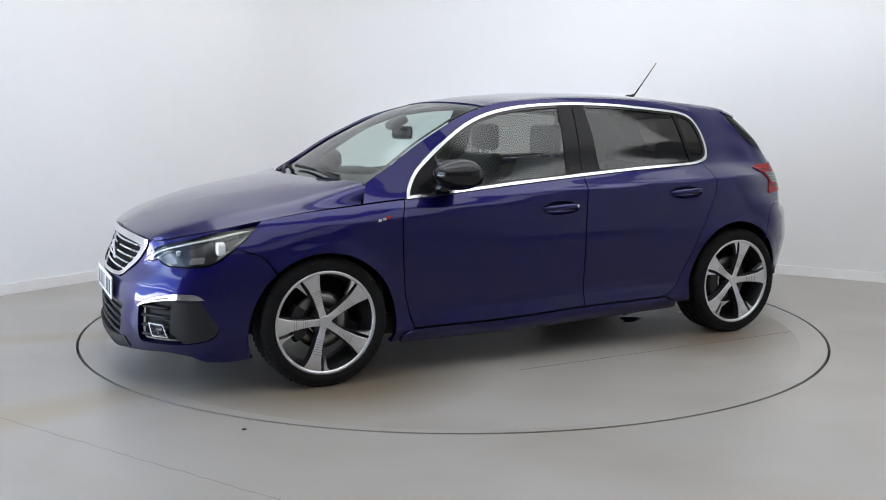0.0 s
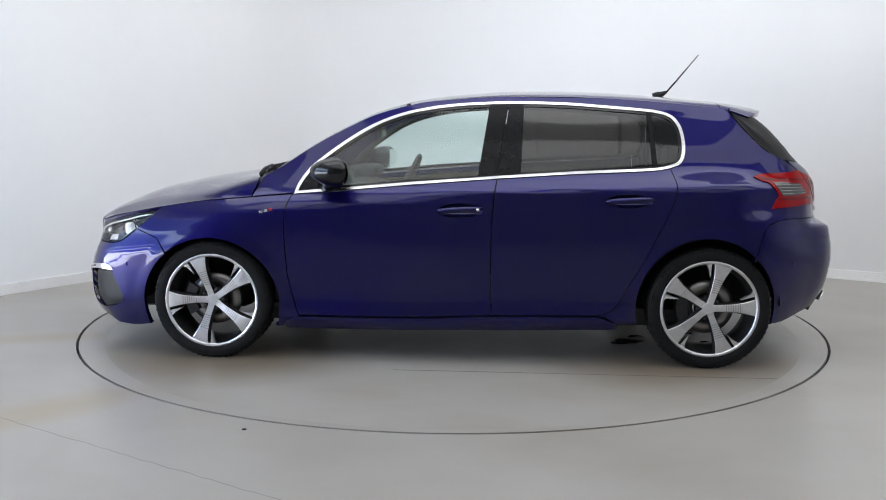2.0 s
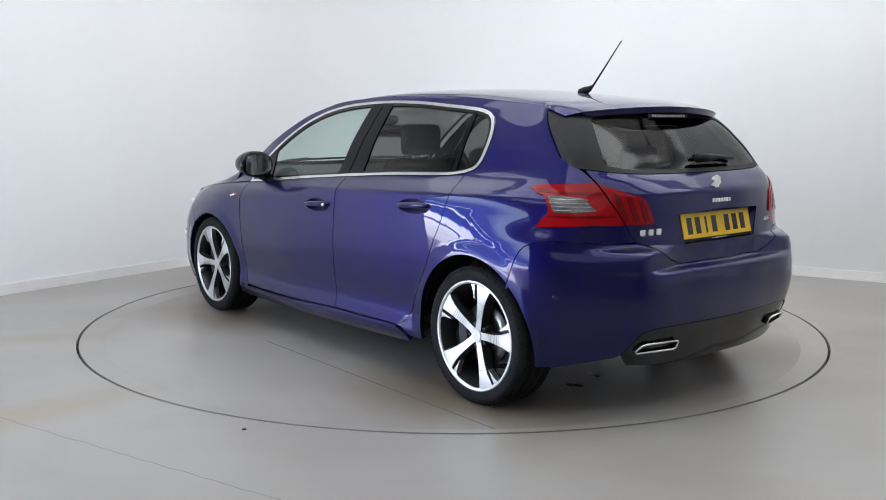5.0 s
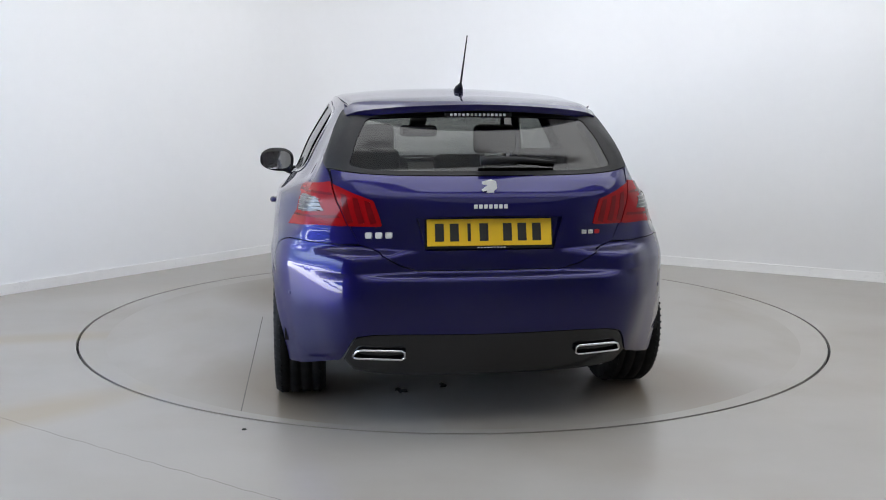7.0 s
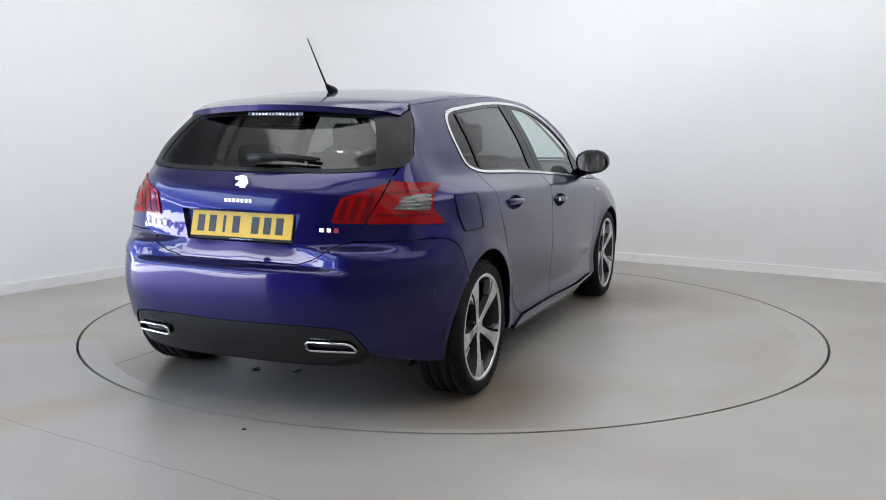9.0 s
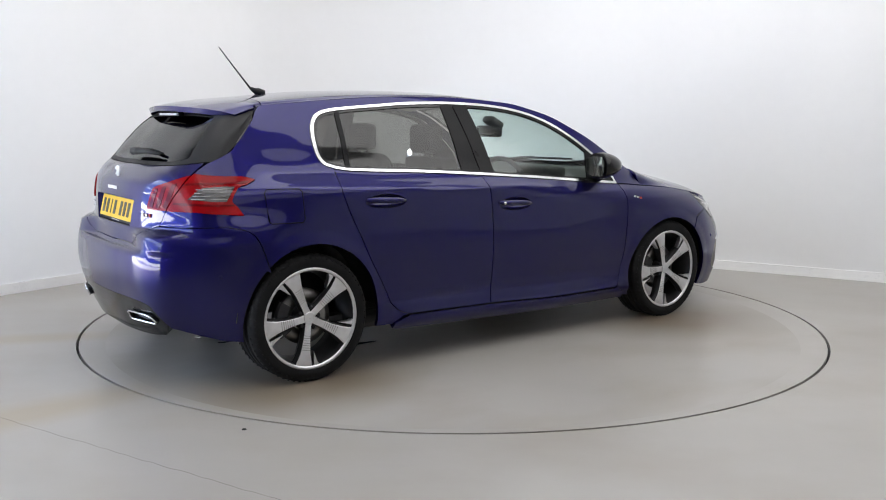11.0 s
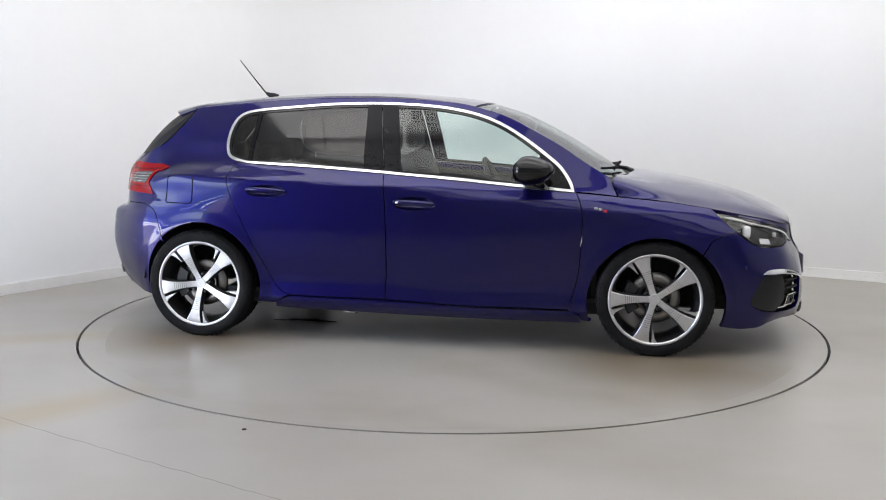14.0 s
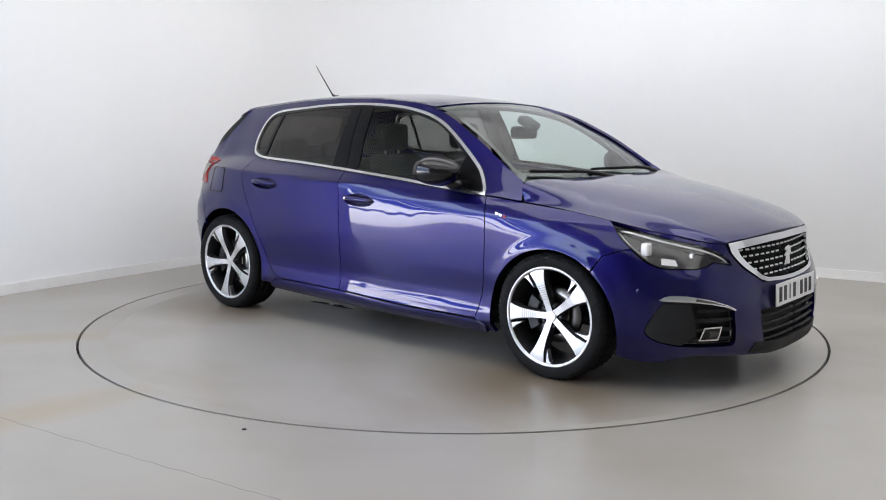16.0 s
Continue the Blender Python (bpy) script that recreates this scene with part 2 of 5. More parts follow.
def inset(loop, surf, g, closed=True):
    """Moves an outline inwards by g metres, along the surface."""
    lp = np.array([(p[0], p[1]) for p in loop], float)
    keep = [0]
    for i in range(1, len(lp)):
        if np.abs(lp[i] - lp[keep[-1]]).max() > 1e-5:
            keep.append(i)
    lp = lp[keep]
    if np.abs(lp[0] - lp[-1]).max() < 1e-5:
        lp = lp[:-1]
    e = 1e-3
    L = np.linalg.norm(surf.raw(lp[:, 0] + e, lp[:, 1]) - surf.raw(lp[:, 0] - e, lp[:, 1]), axis=1) / (2 * e)
    H = np.linalg.norm(surf.raw(lp[:, 0], lp[:, 1] + e) - surf.raw(lp[:, 0], lp[:, 1] - e), axis=1) / (2 * e)
    area = 0.5 * np.sum(lp[:, 0] * np.roll(lp[:, 1], -1) - np.roll(lp[:, 0], -1) * lp[:, 1])
    sg = 1 if area > 0 else -1
    out = []
    k = len(lp)
    for i in range(k):
        w = np.array([L[i], H[i]])
        a, b, c = lp[i - 1] * w, lp[i] * w, lp[(i + 1) % k] * w
        t1, t2 = b - a, c - b
        t1, t2 = t1 / (np.linalg.norm(t1) + 1e-9), t2 / (np.linalg.norm(t2) + 1e-9)
        n1, n2 = np.array([-t1[1], t1[0]]) * sg, np.array([-t2[1], t2[0]]) * sg
        m = n1 + n2
        m = m / max(1e-6, np.dot(m, m)) * 2
        ln = np.linalg.norm(m)
        if ln > 2.2:
            m *= 2.2 / ln
        out.append(tuple((b + m * g) / w))
    return out


class Patch:
    """A surface lofted through curves that run from front to rear: u runs along them (0 to 1), v from the middle outwards."""

    def __init__(self, curves):
        self.c = [np.array(c, float) for c in curves]

    def along(self, c, u):
        k = len(c)
        f = np.clip(u, -0.05, 1.05) * (k - 1)
        i = np.clip(np.floor(f).astype(int), 0, k - 2)
        t = (f - i)[:, None]
        g = np.vstack([2 * c[0] - c[1], c, 2 * c[-1] - c[-2]])
        a, b, d, e = g[i], g[i + 1], g[i + 2], g[i + 3]
        return 0.5 * (2 * b + (d - a) * t + (2 * a - 5 * b + 4 * d - e) * t ** 2 + (3 * b - a - 3 * d + e) * t ** 3)

    def raw(self, u, v):
        u, v = np.atleast_1d(np.asarray(u, float)), np.atleast_1d(np.asarray(v, float))
        R = np.array([self.along(c, u) for c in self.c])
        lo, hi = R[1:2] * np.array([1, -1, 1]), 2 * R[-1:] - R[-2:-1]
        R = np.vstack([lo, R, hi])
        k = np.clip(np.floor(v).astype(int), 0, len(self.c) - 2)
        t = (v - k)[:, None]
        i = np.arange(len(v))
        a, b, c, d = (R[k + j, i] for j in range(4))
        return 0.5 * (2 * b + (c - a) * t + (2 * a - 5 * b + 4 * c - d) * t ** 2 + (3 * b - a - 3 * c + d) * t ** 3)

    def at(self, u, v, off=0.0):
        p = self.raw(u, v)
        e = 2e-3
        u, v = np.asarray(u), np.asarray(v)
        n = np.cross(self.raw(u, v + e) - self.raw(u, v - e), self.raw(u + e, v) - self.raw(u - e, v))
        n /= np.linalg.norm(n, axis=1, keepdims=True)
        return p + off * n, n


# ---------------------------------------------------------------- the car
AXIS = (-1.2262, -0.1674)
OFFSET = Vector((-AXIS[0], -AXIS[1], 0))
car = tagged(new("car"), "dark violet-blue metallic five-door hatchback parked on the turntable", "car")
car.empty_display_size = 0.3


def col(*rows):
    """A station from rows of (height, x, y)."""
    a = np.array(rows, float)
    return a[:, 0], a[:, 1], a[:, 2]


def side(x, *rows):
    """A station at one x from rows of (height, y)."""
    return col(*[(z, x, y) for z, y in rows])


SKIN = Skin([
    col((.15, .875, 0), (.2, .895, 0), (.3, .893, 0), (.4, .884, 0), (.5, .872, 0), (.55, .855, 0), (.65, .82, 0), (.72, .798, 0), (.78, .77, 0)),
    col((.15, .855, .3), (.2, .878, .3), (.3, .878, .3), (.4, .868, .3), (.5, .853, .3), (.55, .835, .3), (.65, .795, .31), (.72, .78, .32), (.78, .75, .32)),
    col((.15, .765, .50), (.2, .79, .52), (.3, .812, .54), (.416, .81, .55), (.5, .792, .545), (.61, .75, .525), (.714, .738, .52), (.78, .71, .51)),
    col((.15, .63, .69), (.2, .655, .715), (.3, .685, .735), (.45, .70, .735), (.55, .69, .72), (.62, .67, .69), (.72, .65, .63), (.78, .63, .6)),
    side(.55, (.15, .785), (.25, .818), (.32, .832), (.446, .832), (.55, .822), (.62, .80), (.70, .755), (.76, .70), (.8, .66)),
    side(.34, (.15, .83), (.25, .862), (.4, .885), (.55, .888), (.66, .872), (.74, .835), (.79, .797), (.84, .74)),
    side(0, (.15, .85), (.25, .88), (.45, .900), (.60, .905), (.70, .898), (.78, .877), (.82, .85), (.85, .82), (.9, .76)),
    side(-.4, (.15, .83), (.2, .862), (.235, .880), (.27, .879), (.31, .873), (.36, .871), (.5, .887), (.7, .893), (.78, .890), (.84, .868), (.89, .825), (.95, .790), (1.04, .742), (1.2, .665), (1.4, .57)),
    side(-1.0, (.15, .83), (.185, .872), (.21, .892), (.235, .898), (.26, .894), (.30, .889), (.325, .884), (.36, .884), (.42, .890), (.50, .896), (.62, .900), (.74, .897), (.83, .890), (.885, .870), (.935, .832), (1.12, .737), (1.31, .632), (1.4, .58)),
    side(-1.5, (.15, .83), (.19, .872), (.215, .892), (.245, .899), (.27, .895), (.31, .890), (.335, .885), (.37, .885), (.43, .891), (.50, .897), (.62, .902), (.76, .899), (.86, .893), (.905, .888), (.925, .871), (.972, .825), (1.17, .728), (1.365, .608), (1.40, .582), (1.43, .55)),
    side(-2.05, (.15, .83), (.2, .872), (.225, .892), (.255, .899), (.28, .896), (.32, .891), (.345, .886), (.38, .886), (.44, .892), (.50, .898), (.64, .904), (.76, .902), (.87, .896), (.925, .887), (.945, .868), (1.0, .808), (1.18, .715), (1.36, .60), (1.395, .575), (1.43, .54)),
    side(-2.45, (.15, .84), (.25, .87), (.5, .900), (.65, .906), (.76, .902), (.88, .892), (.938, .878), (.958, .856), (1.03, .765), (1.15, .700), (1.30, .612), (1.37, .567), (1.41, .53)),
    side(-2.70, (.15, .84), (.25, .865), (.5, .897), (.65, .902), (.75, .893), (.86, .872), (.948, .848), (.968, .822), (1.03, .732), (1.15, .671), (1.29, .592), (1.345, .552), (1.4, .50)),
    col((.15, -2.93, .79), (.25, -2.95, .825), (.5, -2.95, .865), (.65, -2.95, .868), (.76, -2.94, .846), (.84, -2.93, .810), (.93, -2.92, .782), (.99, -2.90, .74), (1.06, -2.88, .70), (1.15, -2.86, .655), (1.29, -2.78, .592), (1.345, -2.71, .552), (1.4, -2.65, .50)),
    col((.15, -3.07, .65), (.25, -3.12, .69), (.4, -3.15, .722), (.55, -3.165, .738), (.68, -3.155, .735), (.76, -3.125, .722), (.84, -3.115, .715), (.93, -3.09, .70), (1.0, -3.06, .68), (1.06, -3.02, .665), (1.15, -2.965, .64), (1.29, -2.80, .588), (1.345, -2.73, .55), (1.4, -2.66, .50)),
    col((.15, -3.19, .50), (.25, -3.24, .53), (.4, -3.30, .56), (.55, -3.322, .57), (.70, -3.305, .56), (.735, -3.29, .555), (.755, -3.235, .53), (.86, -3.225, .52), (.96, -3.21, .515), (1.02, -3.175, .52), (1.06, -3.125, .53), (1.15, -3.047, .525), (1.29, -2.90, .50), (1.345, -2.79, .47), (1.4, -2.70, .45)),
    col((.15, -3.24, .26), (.25, -3.30, .26), (.4, -3.35, .27), (.55, -3.365, .28), (.635, -3.362, .28), (.655, -3.350, .28), (.668, -3.29, .27), (.78, -3.285, .26), (.86, -3.28, .26), (.96, -3.262, .26), (1.02, -3.205, .26), (1.06, -3.15, .26), (1.15, -3.07, .26), (1.29, -2.93, .25), (1.345, -2.84, .24), (1.4, -2.75, .24)),
    col((.15, -3.25, 0), (.25, -3.31, 0), (.4, -3.36, 0), (.55, -3.376, 0), (.635, -3.372, 0), (.655, -3.360, 0), (.668, -3.30, 0), (.78, -3.295, 0), (.86, -3.292, 0), (.96, -3.272, 0), (1.02, -3.215, 0), (1.06, -3.16, 0), (1.15, -3.08, 0), (1.29, -2.945, 0), (1.345, -2.855, 0), (1.4, -2.76, 0)),
])
S_END = 17.0


def fx(x, z):
    return (SKIN.find(0, x, z, 2.0, 14.6), z)


def fy(y, z):
    return (0.0 if y == 0 else SKIN.find(1, y, z, 0.0, 4.2), z)


def ry(y, z):
    return (S_END if y == 0 else SKIN.find(1, y, z, 13.2, S_END), z)


def line(f, pts, n=5):
    """A smooth seam through points given on one face of the car."""
    return [f(float(p[0]), float(p[1])) for p in smooth_line(pts, n)]


def arc(cx, cz, rx, rz, a0, a1, n=26):
    return [fx(cx + rx * math.cos(radians(a0 + (a1 - a0) * i / n)), cz + rz * math.sin(radians(a0 + (a1 - a0) * i / n))) for i in range(n + 1)]


GAP = 0.0028
DOOR_FRONT = [(-.438, .886), (-.411, .819), (-.401, .731), (-.405, .584), (-.417, .436), (-.444, .316), (-.469, .241)]
DOOR_MID = [(-1.517, .969), (-1.503, .875), (-1.494, .727), (-1.490, .578), (-1.490, .427), (-1.499, .262)]
DOOR_REAR = [(-2.415, 1.03), (-2.430, .978), (-2.434, .918), (-2.400, .814), (-2.356, .724), (-2.286, .573), (-2.2, .422), (-2.157, .336), (-2.107, .290), (-2.052, .270)]
BELT_F = [(-.446, .883), (-.75, .908), (-1.1, .939), (-1.517, .971)]
BELT_R = [(-1.517, .971), (-1.9, .996), (-2.2, .010 + 1.0), (-2.34, 1.018), (-2.415, 1.03)]
LOOP_TOP = [(-.446, .883), (-.458, .930), (-.500, .998), (-.553, 1.053), (-.703, 1.165), (-.853, 1.255), (-1.0, 1.312), (-1.152, 1.345), (-1.3, 1.363), (-1.45, 1.372), (-1.6, 1.376), (-1.765, 1.374), (-1.92, 1.368), (-2.075, 1.356), (-2.23, 1.344), (-2.36, 1.330), (-2.435, 1.305), (-2.478, 1.255), (-2.497, 1.18), (-2.494, 1.10), (-2.468, 1.052), (-2.415, 1.03)]
RAIL = [(-.26, .966), (-.395, 1.047), (-.552, 1.148), (-.703, 1.229), (-.854, 1.301), (-1.03, 1.352), (-1.18, 1.378), (-1.5, 1.398), (-1.7, 1.401), (-2.0, 1.397), (-2.35, 1.375), (-2.52, 1.36), (-2.70, 1.345)]
SILL = [(-.469, .241), (-1.0, .2445), (-1.499, .262), (-2.052, .270)]


def dish(name, loop, depth, mat, parent, sd):
    """A shallow bowl behind an opening of the skin."""
    lp = np.array(loop)
    mid = lp.mean(axis=0)
    rings = []
    for k in range(6):
        a = k / 5 * math.pi / 2
        q = mid + (lp - mid) * math.cos(a) if k < 5 else mid + (lp - mid) * .02
        rings.append(SKIN.at(q[:, 0], q[:, 1], -depth * math.sin(a) - .001)[0] * np.array([1, sd, 1]))
    bm = bmesh.new()
    vs = [[bm.verts.new(p) for p in r] for r in rings]
    n = len(lp)
    for a, b in zip(vs, vs[1:]):
        for i in range(n):
            bm.faces.new((a[i], a[(i + 1) % n], b[(i + 1) % n], b[i]))
    bm.faces.new(vs[-1])
    return part(name, bm, mat, parent, smooth=True)


def handle(door, x, z, sd):
    """A painted bar handle, thicker in the middle, that stands off the door; with its lock."""
    pts, rad = [], []
    for k in range(13):
        t = k / 12 * 2 - 1
        px, pz = x + .116 * t, z + .006 * t * -1
        p = SKIN.at([fx(px, pz)[0]], [pz], .017 - .014 * t ** 4)[0][0]
        pts.append((p[0], p[1] * sd, p[2]))
        rad.append(.0155 * (1 - .45 * t ** 4))
    bm = bmesh.new()
    tube(bm, pts, rad, 12)
    bar = part("door_handle", bm, PAINT, door, smooth=True)
    if x > -1.5:
        p = SKIN.at([fx(x - .092, z)[0]], [z], .026)[0][0]
        bm = bmesh.new()
        lathe(bm, [(-.008, .0085), (.001, .0085), (.003, .006), (.003, .0005)], 16)
        lock = part("lock", bm, SATIN, door, "small chrome lock cylinder", smooth=True)
        lock.location = (p[0], p[1] * sd, p[2] + .001)
        if sd < 0:
            lock.rotation_euler = (0, 0, math.pi)


def body_panels(sd):
    loop = line(fx, LOOP_TOP)
    belt_f, belt_r = line(fx, BELT_F), line(fx, BELT_R)
    df, dm, dr = line(fx, DOOR_FRONT), line(fx, DOOR_MID), line(fx, DOOR_REAR)
    # front wing
    wing = (df + [fx(-.46, .19), fx(-.345, .18)] + arc(0.005, .285, .370, .366, 197, 51)
            + line(fx, [(.29, .645), (.36, .672), (.419, .689)]) + line(fx, [(.419, .689), (.359, .734), (.308, .787)])
            + line(fx, [(.283, .808), (.168, .829), (.024, .845), (-.121, .858), (-.215, .866)]) + [fx(-.434, .884)])
    sheet("front_wing", SKIN, [inset(wing, SKIN, GAP)], PAINT, car, side=sd, rim=0.022, ds=.05, dz=.015)
    # doors
    d1 = belt_f + dm + line(fx, SILL[:3])[::-1] + df[::-1]
    cup1 = [fx(-1.328 + .118 * math.cos(a / 10 * math.pi) * (1 - .12 * math.sin(a / 10 * math.pi)), .812 + .038 * math.sin(a / 10 * math.pi)) for a in range(20)]
    cup2 = [fx(-2.190 + .120 * math.cos(a / 10 * math.pi) * (1 - .12 * math.sin(a / 10 * math.pi)), .868 + .036 * math.sin(a / 10 * math.pi)) for a in range(20)]
    front_door = sheet("front_door", SKIN, [inset(d1, SKIN, GAP), cup1], PAINT, car, side=sd)
    d2 = belt_r + dr + line(fx, SILL[2:])[::-1] + dm[::-1]
    rear_door = sheet("rear_door", SKIN, [inset(d2, SKIN, GAP), cup2], PAINT, car, side=sd)
    for door, cup, hx, hz in ((front_door, cup1, -1.33, .816), (rear_door, cup2, -2.192, .872)):
        dish("handle_recess", cup, .035, PAINT, door, sd)
        handle(door, hx, hz, sd)
    sheet("door_card", SKIN, [inset(d1, SKIN, .004)], CABIN, front_door, off=-.055, side=sd, rim=.0)
    sheet("door_card", SKIN, [inset(d2, SKIN, .004)], CABIN, rear_door, off=-.055, side=sd, rim=.0)
    # pillar, roof rail and rear quarter in one pressing
    q = ([fx(-.434, .889), fx(-.218, .870), fx(-.26, .966)] + line(fx, RAIL)[1:]
         + line(fx, [(-2.748, 1.318), (-2.775, 1.275), (-2.84, 1.20), (-2.915, 1.125)]) + line(ry, [(.651, 1.068), (.641, 1.035), (.634, 1.00), (.62, .95), (.584, .877), (.533, .775)])
         + [ry(.60, .772), ry(.70, .775)] + line(fx, [(-3.05, .778), (-2.98, .775), (-2.90, .745), (-2.862, .665), (-2.835, .565)])
         + arc(-2.6, .31, .357, .371, 134, -13) + [fx(-2.15, .225), fx(-2.09, .262)] + dr[::-1] + loop[::-1])
    sheet("rear_quarter", SKIN, [inset(q, SKIN, .0014)], PAINT, car, side=sd, rim=0.022, ds=.05, dz=.02)
    # sill
    sl = line(fx, [(-.47, .236), (-1.0, .2395), (-1.499, .257), (-2.052, .265)]) + [fx(-2.14, .235), fx(-2.15, .205)] + line(fx, [(-2.1, .200), (-1.5, .185), (-.9, .175), (-.40, .172)]) + [fx(-.40, .21)]
    sheet("sill", SKIN, [inset(sl, SKIN, .001)], PAINT, car, off=.011, side=sd, rim=0.06)
    # bright window surround, dark frame and panes
    ring = loop[:-1] + belt_r[::-1][:-1] + belt_f[::-1][:-1]
    outer, inner, deep = inset(ring, SKIN, .002), inset(ring, SKIN, .019), inset(ring, SKIN, .034)
    sheet("window_trim", SKIN, [outer, inner], SATIN, car, off=.004, side=sd, rim=.008, label="bright chrome window surround")
    sheet("window_frame", SKIN, [inset(ring, SKIN, .018), deep], BLACK, car, off=.0, side=sd, rim=.012)
    a, b = fx(-1.415, .975), fx(-1.475, 1.37)
    c, d = fx(-1.640, .985), fx(-1.655, 1.37)
    e, f = fx(-2.325, 1.02), fx(-2.300, 1.34)
    g, h = fx(-2.350, 1.02), fx(-2.325, 1.34)
    m0, m1 = fx(-.70, .91), fx(-.632, 1.12)
    sheet("front_window", SKIN, [deep], CLEARGLASS, front_door, off=-.004, side=sd, rim=0, clips=[(a, b), (m1, m0)])
    sheet("rear_window", SKIN, [deep], TINTGLASS, rear_door, off=-.004, side=sd, rim=0, clips=[(d, c), (e, f)])
    sheet("quarter_window", SKIN, [deep], TINTGLASS, rear_door, off=-.004, side=sd, rim=0, clips=[(h, g)])
    mm = (fx(-1.515, .985), fx(-1.575, 1.37))
    sheet("door_pillar", SKIN, [inset(ring, SKIN, .0185)], PILLAR, front_door, off=.001, side=sd, rim=.01, clips=[((mm[0][0] - .006, mm[0][1]), (mm[1][0] - .006, mm[1][1])), (b, a)])
    sheet("door_pillar", SKIN, [inset(ring, SKIN, .0185)], PILLAR, rear_door, off=.001, side=sd, rim=.01, clips=[(c, d), ((mm[1][0] + .006, mm[1][1]), (mm[0][0] + .006, mm[0][1]))])
    sheet("window_divider", SKIN, [inset(ring, SKIN, .0185)], PILLAR, rear_door, off=.001, side=sd, rim=.01, clips=[(g, h), (f, e)])
    sheet("mirror_sail", SKIN, [inset(ring, SKIN, .0185)], PILLAR, front_door, off=.001, side=sd, rim=.01, clips=[(m0, m1)])
    return front_door, rear_door


doors = [body_panels(1), body_panels(-1)]

# front bumper with its openings
HEADLAMP = (line(fx, [(.305, .786), (.415, .768), (.53, .742)])[:-1] + line(fy, [(.705, .725), (.62, .700), (.55, .662), (.508, .628), (.502, .612)])
            + line(fy, [(.502, .612), (.56, .622), (.60, .632), (.635, .618), (.69, .607)])[1:] + line(fx, [(.60, .608), (.552, .612), (.493, .636), (.419, .689), (.359, .734), (.305, .786)])[:-1])
LOW = [fy(0, .385), fy(.2, .388), fy(.372, .392), fy(.362, .30), fy(.335, .225), fy(0, .205)]
FOG = line(fx, [(.578, .455), (.545, .400), (.505, .325), (.520, .285), (.565, .262)], 3) + line(fy, [(.755, .245), (.70, .24), (.60, .235), (.535, .237)], 3) + line(fy, [(.53, .25), (.545, .34), (.555, .405)], 3) + line(fy, [(.565, .42), (.66, .445), (.76, .462)], 3)
bump = ([fy(0, .50), fy(.30, .511), fy(.34, .524)] + line(fy, [(.345, .530), (.43, .585), (.508, .668), (.520, .700)]) + [fy(.53, .69)]
        + line(fy, [(.545, .655), (.512, .640), (.496, .608)]) + line(fy, [(.496, .606), (.56, .616), (.60, .626), (.635, .612), (.69, .601)])[1:]
        + line(fx, [(.60, .602), (.552, .606), (.49, .630), (.417, .683)]) + line(fx, [(.418, .687), (.36, .670), (.29, .643)]) + arc(0.005, .285, .370, .366, 50, -18, 12)
        + line(fx, [(.35, .172), (.45, .158), (.55, .163)]) + line(fy, [(.76, .185), (.66, .195), (.5, .18), (.3, .17), (.15, .165), (0, .165)]) + LOW[::-1])
sheet("front_bumper", SKIN, [bump, FOG], PAINT, car, both=True, rim=.03)

# bonnet, windscreen, roof and spoiler
BONNET = Patch([
    [(.795, 0, .738), (.745, 0, .768), (.66, 0, .810), (.50, 0, .868), (.30, 0, .915), (.10, 0, .948), (-.10, 0, .975)],
    [(.778, .30, .728), (.728, .31, .758), (.64, .325, .800), (.48, .35, .858), (.28, .37, .905), (.08, .40, .938), (-.15, .42, .970)],
    [(.742, .505, .718), (.69, .540, .748), (.60, .575, .785), (.44, .61, .829), (.24, .65, .865), (.03, .70, .897), (-.240, .757, .963)],
    [(.735, .522, .706), (.68, .605, .722), (.60, .68, .745), (.45, .76, .776), (.28, .80, .809), (.03, .821, .847), (-.210, .812, .868)],
])
full = [(u / 24, 0) for u in range(25)] + [(1, v / 8) for v in range(1, 25)] + [(1 - u / 24, 3) for u in range(1, 25)] + [(0, 3 - v / 8) for v in range(1, 24)]
sheet("bonnet", BONNET, [full], PAINT, car, both=True, ds=.05, dz=.125, rim=.02)
SCREEN = Patch([
    [(-.13, 0, .945), (-.30, 0, 1.055), (-.46, 0, 1.155), (-.63, 0, 1.248), (-.80, 0, 1.326), (-.985, 0, 1.380)],
    [(-.175, .40, .945), (-.335, .385, 1.055), (-.49, .365, 1.153), (-.66, .345, 1.244), (-.825, .32, 1.319), (-1.0, .30, 1.372)],
    [(-.285, .735, .955), (-.415, .70, 1.047), (-.57, .655, 1.147), (-.725, .618, 1.229), (-.875, .585, 1.301), (-1.035, .548, 1.353)],
])
pane = [(.02, 0), (.02, 1), (.02, 1.96), (.3, 1.96), (.6, 1.955), (.98, 1.94), (.985, 1), (.985, 0)]
band = [(.09, 0), (.09, 1), (.11, 1.80), (.16, 1.87), (.5, 1.87), (.88, 1.84), (.93, 1.76), (.945, 1), (.945, 0)]
screen = sheet("windscreen", SCREEN, [pane], CLEARGLASS, car, both=True, ds=.05, dz=.125, rim=0, off=-.003)
sheet("black_border", SCREEN, [pane[:3] + pane[3:6] + [(.985, 1), (.985, 0), (.945, 0), (.945, 1)] + band[::-1][2:]], BLACK, screen, both=True, ds=.05, dz=.125, rim=0, off=-.006)
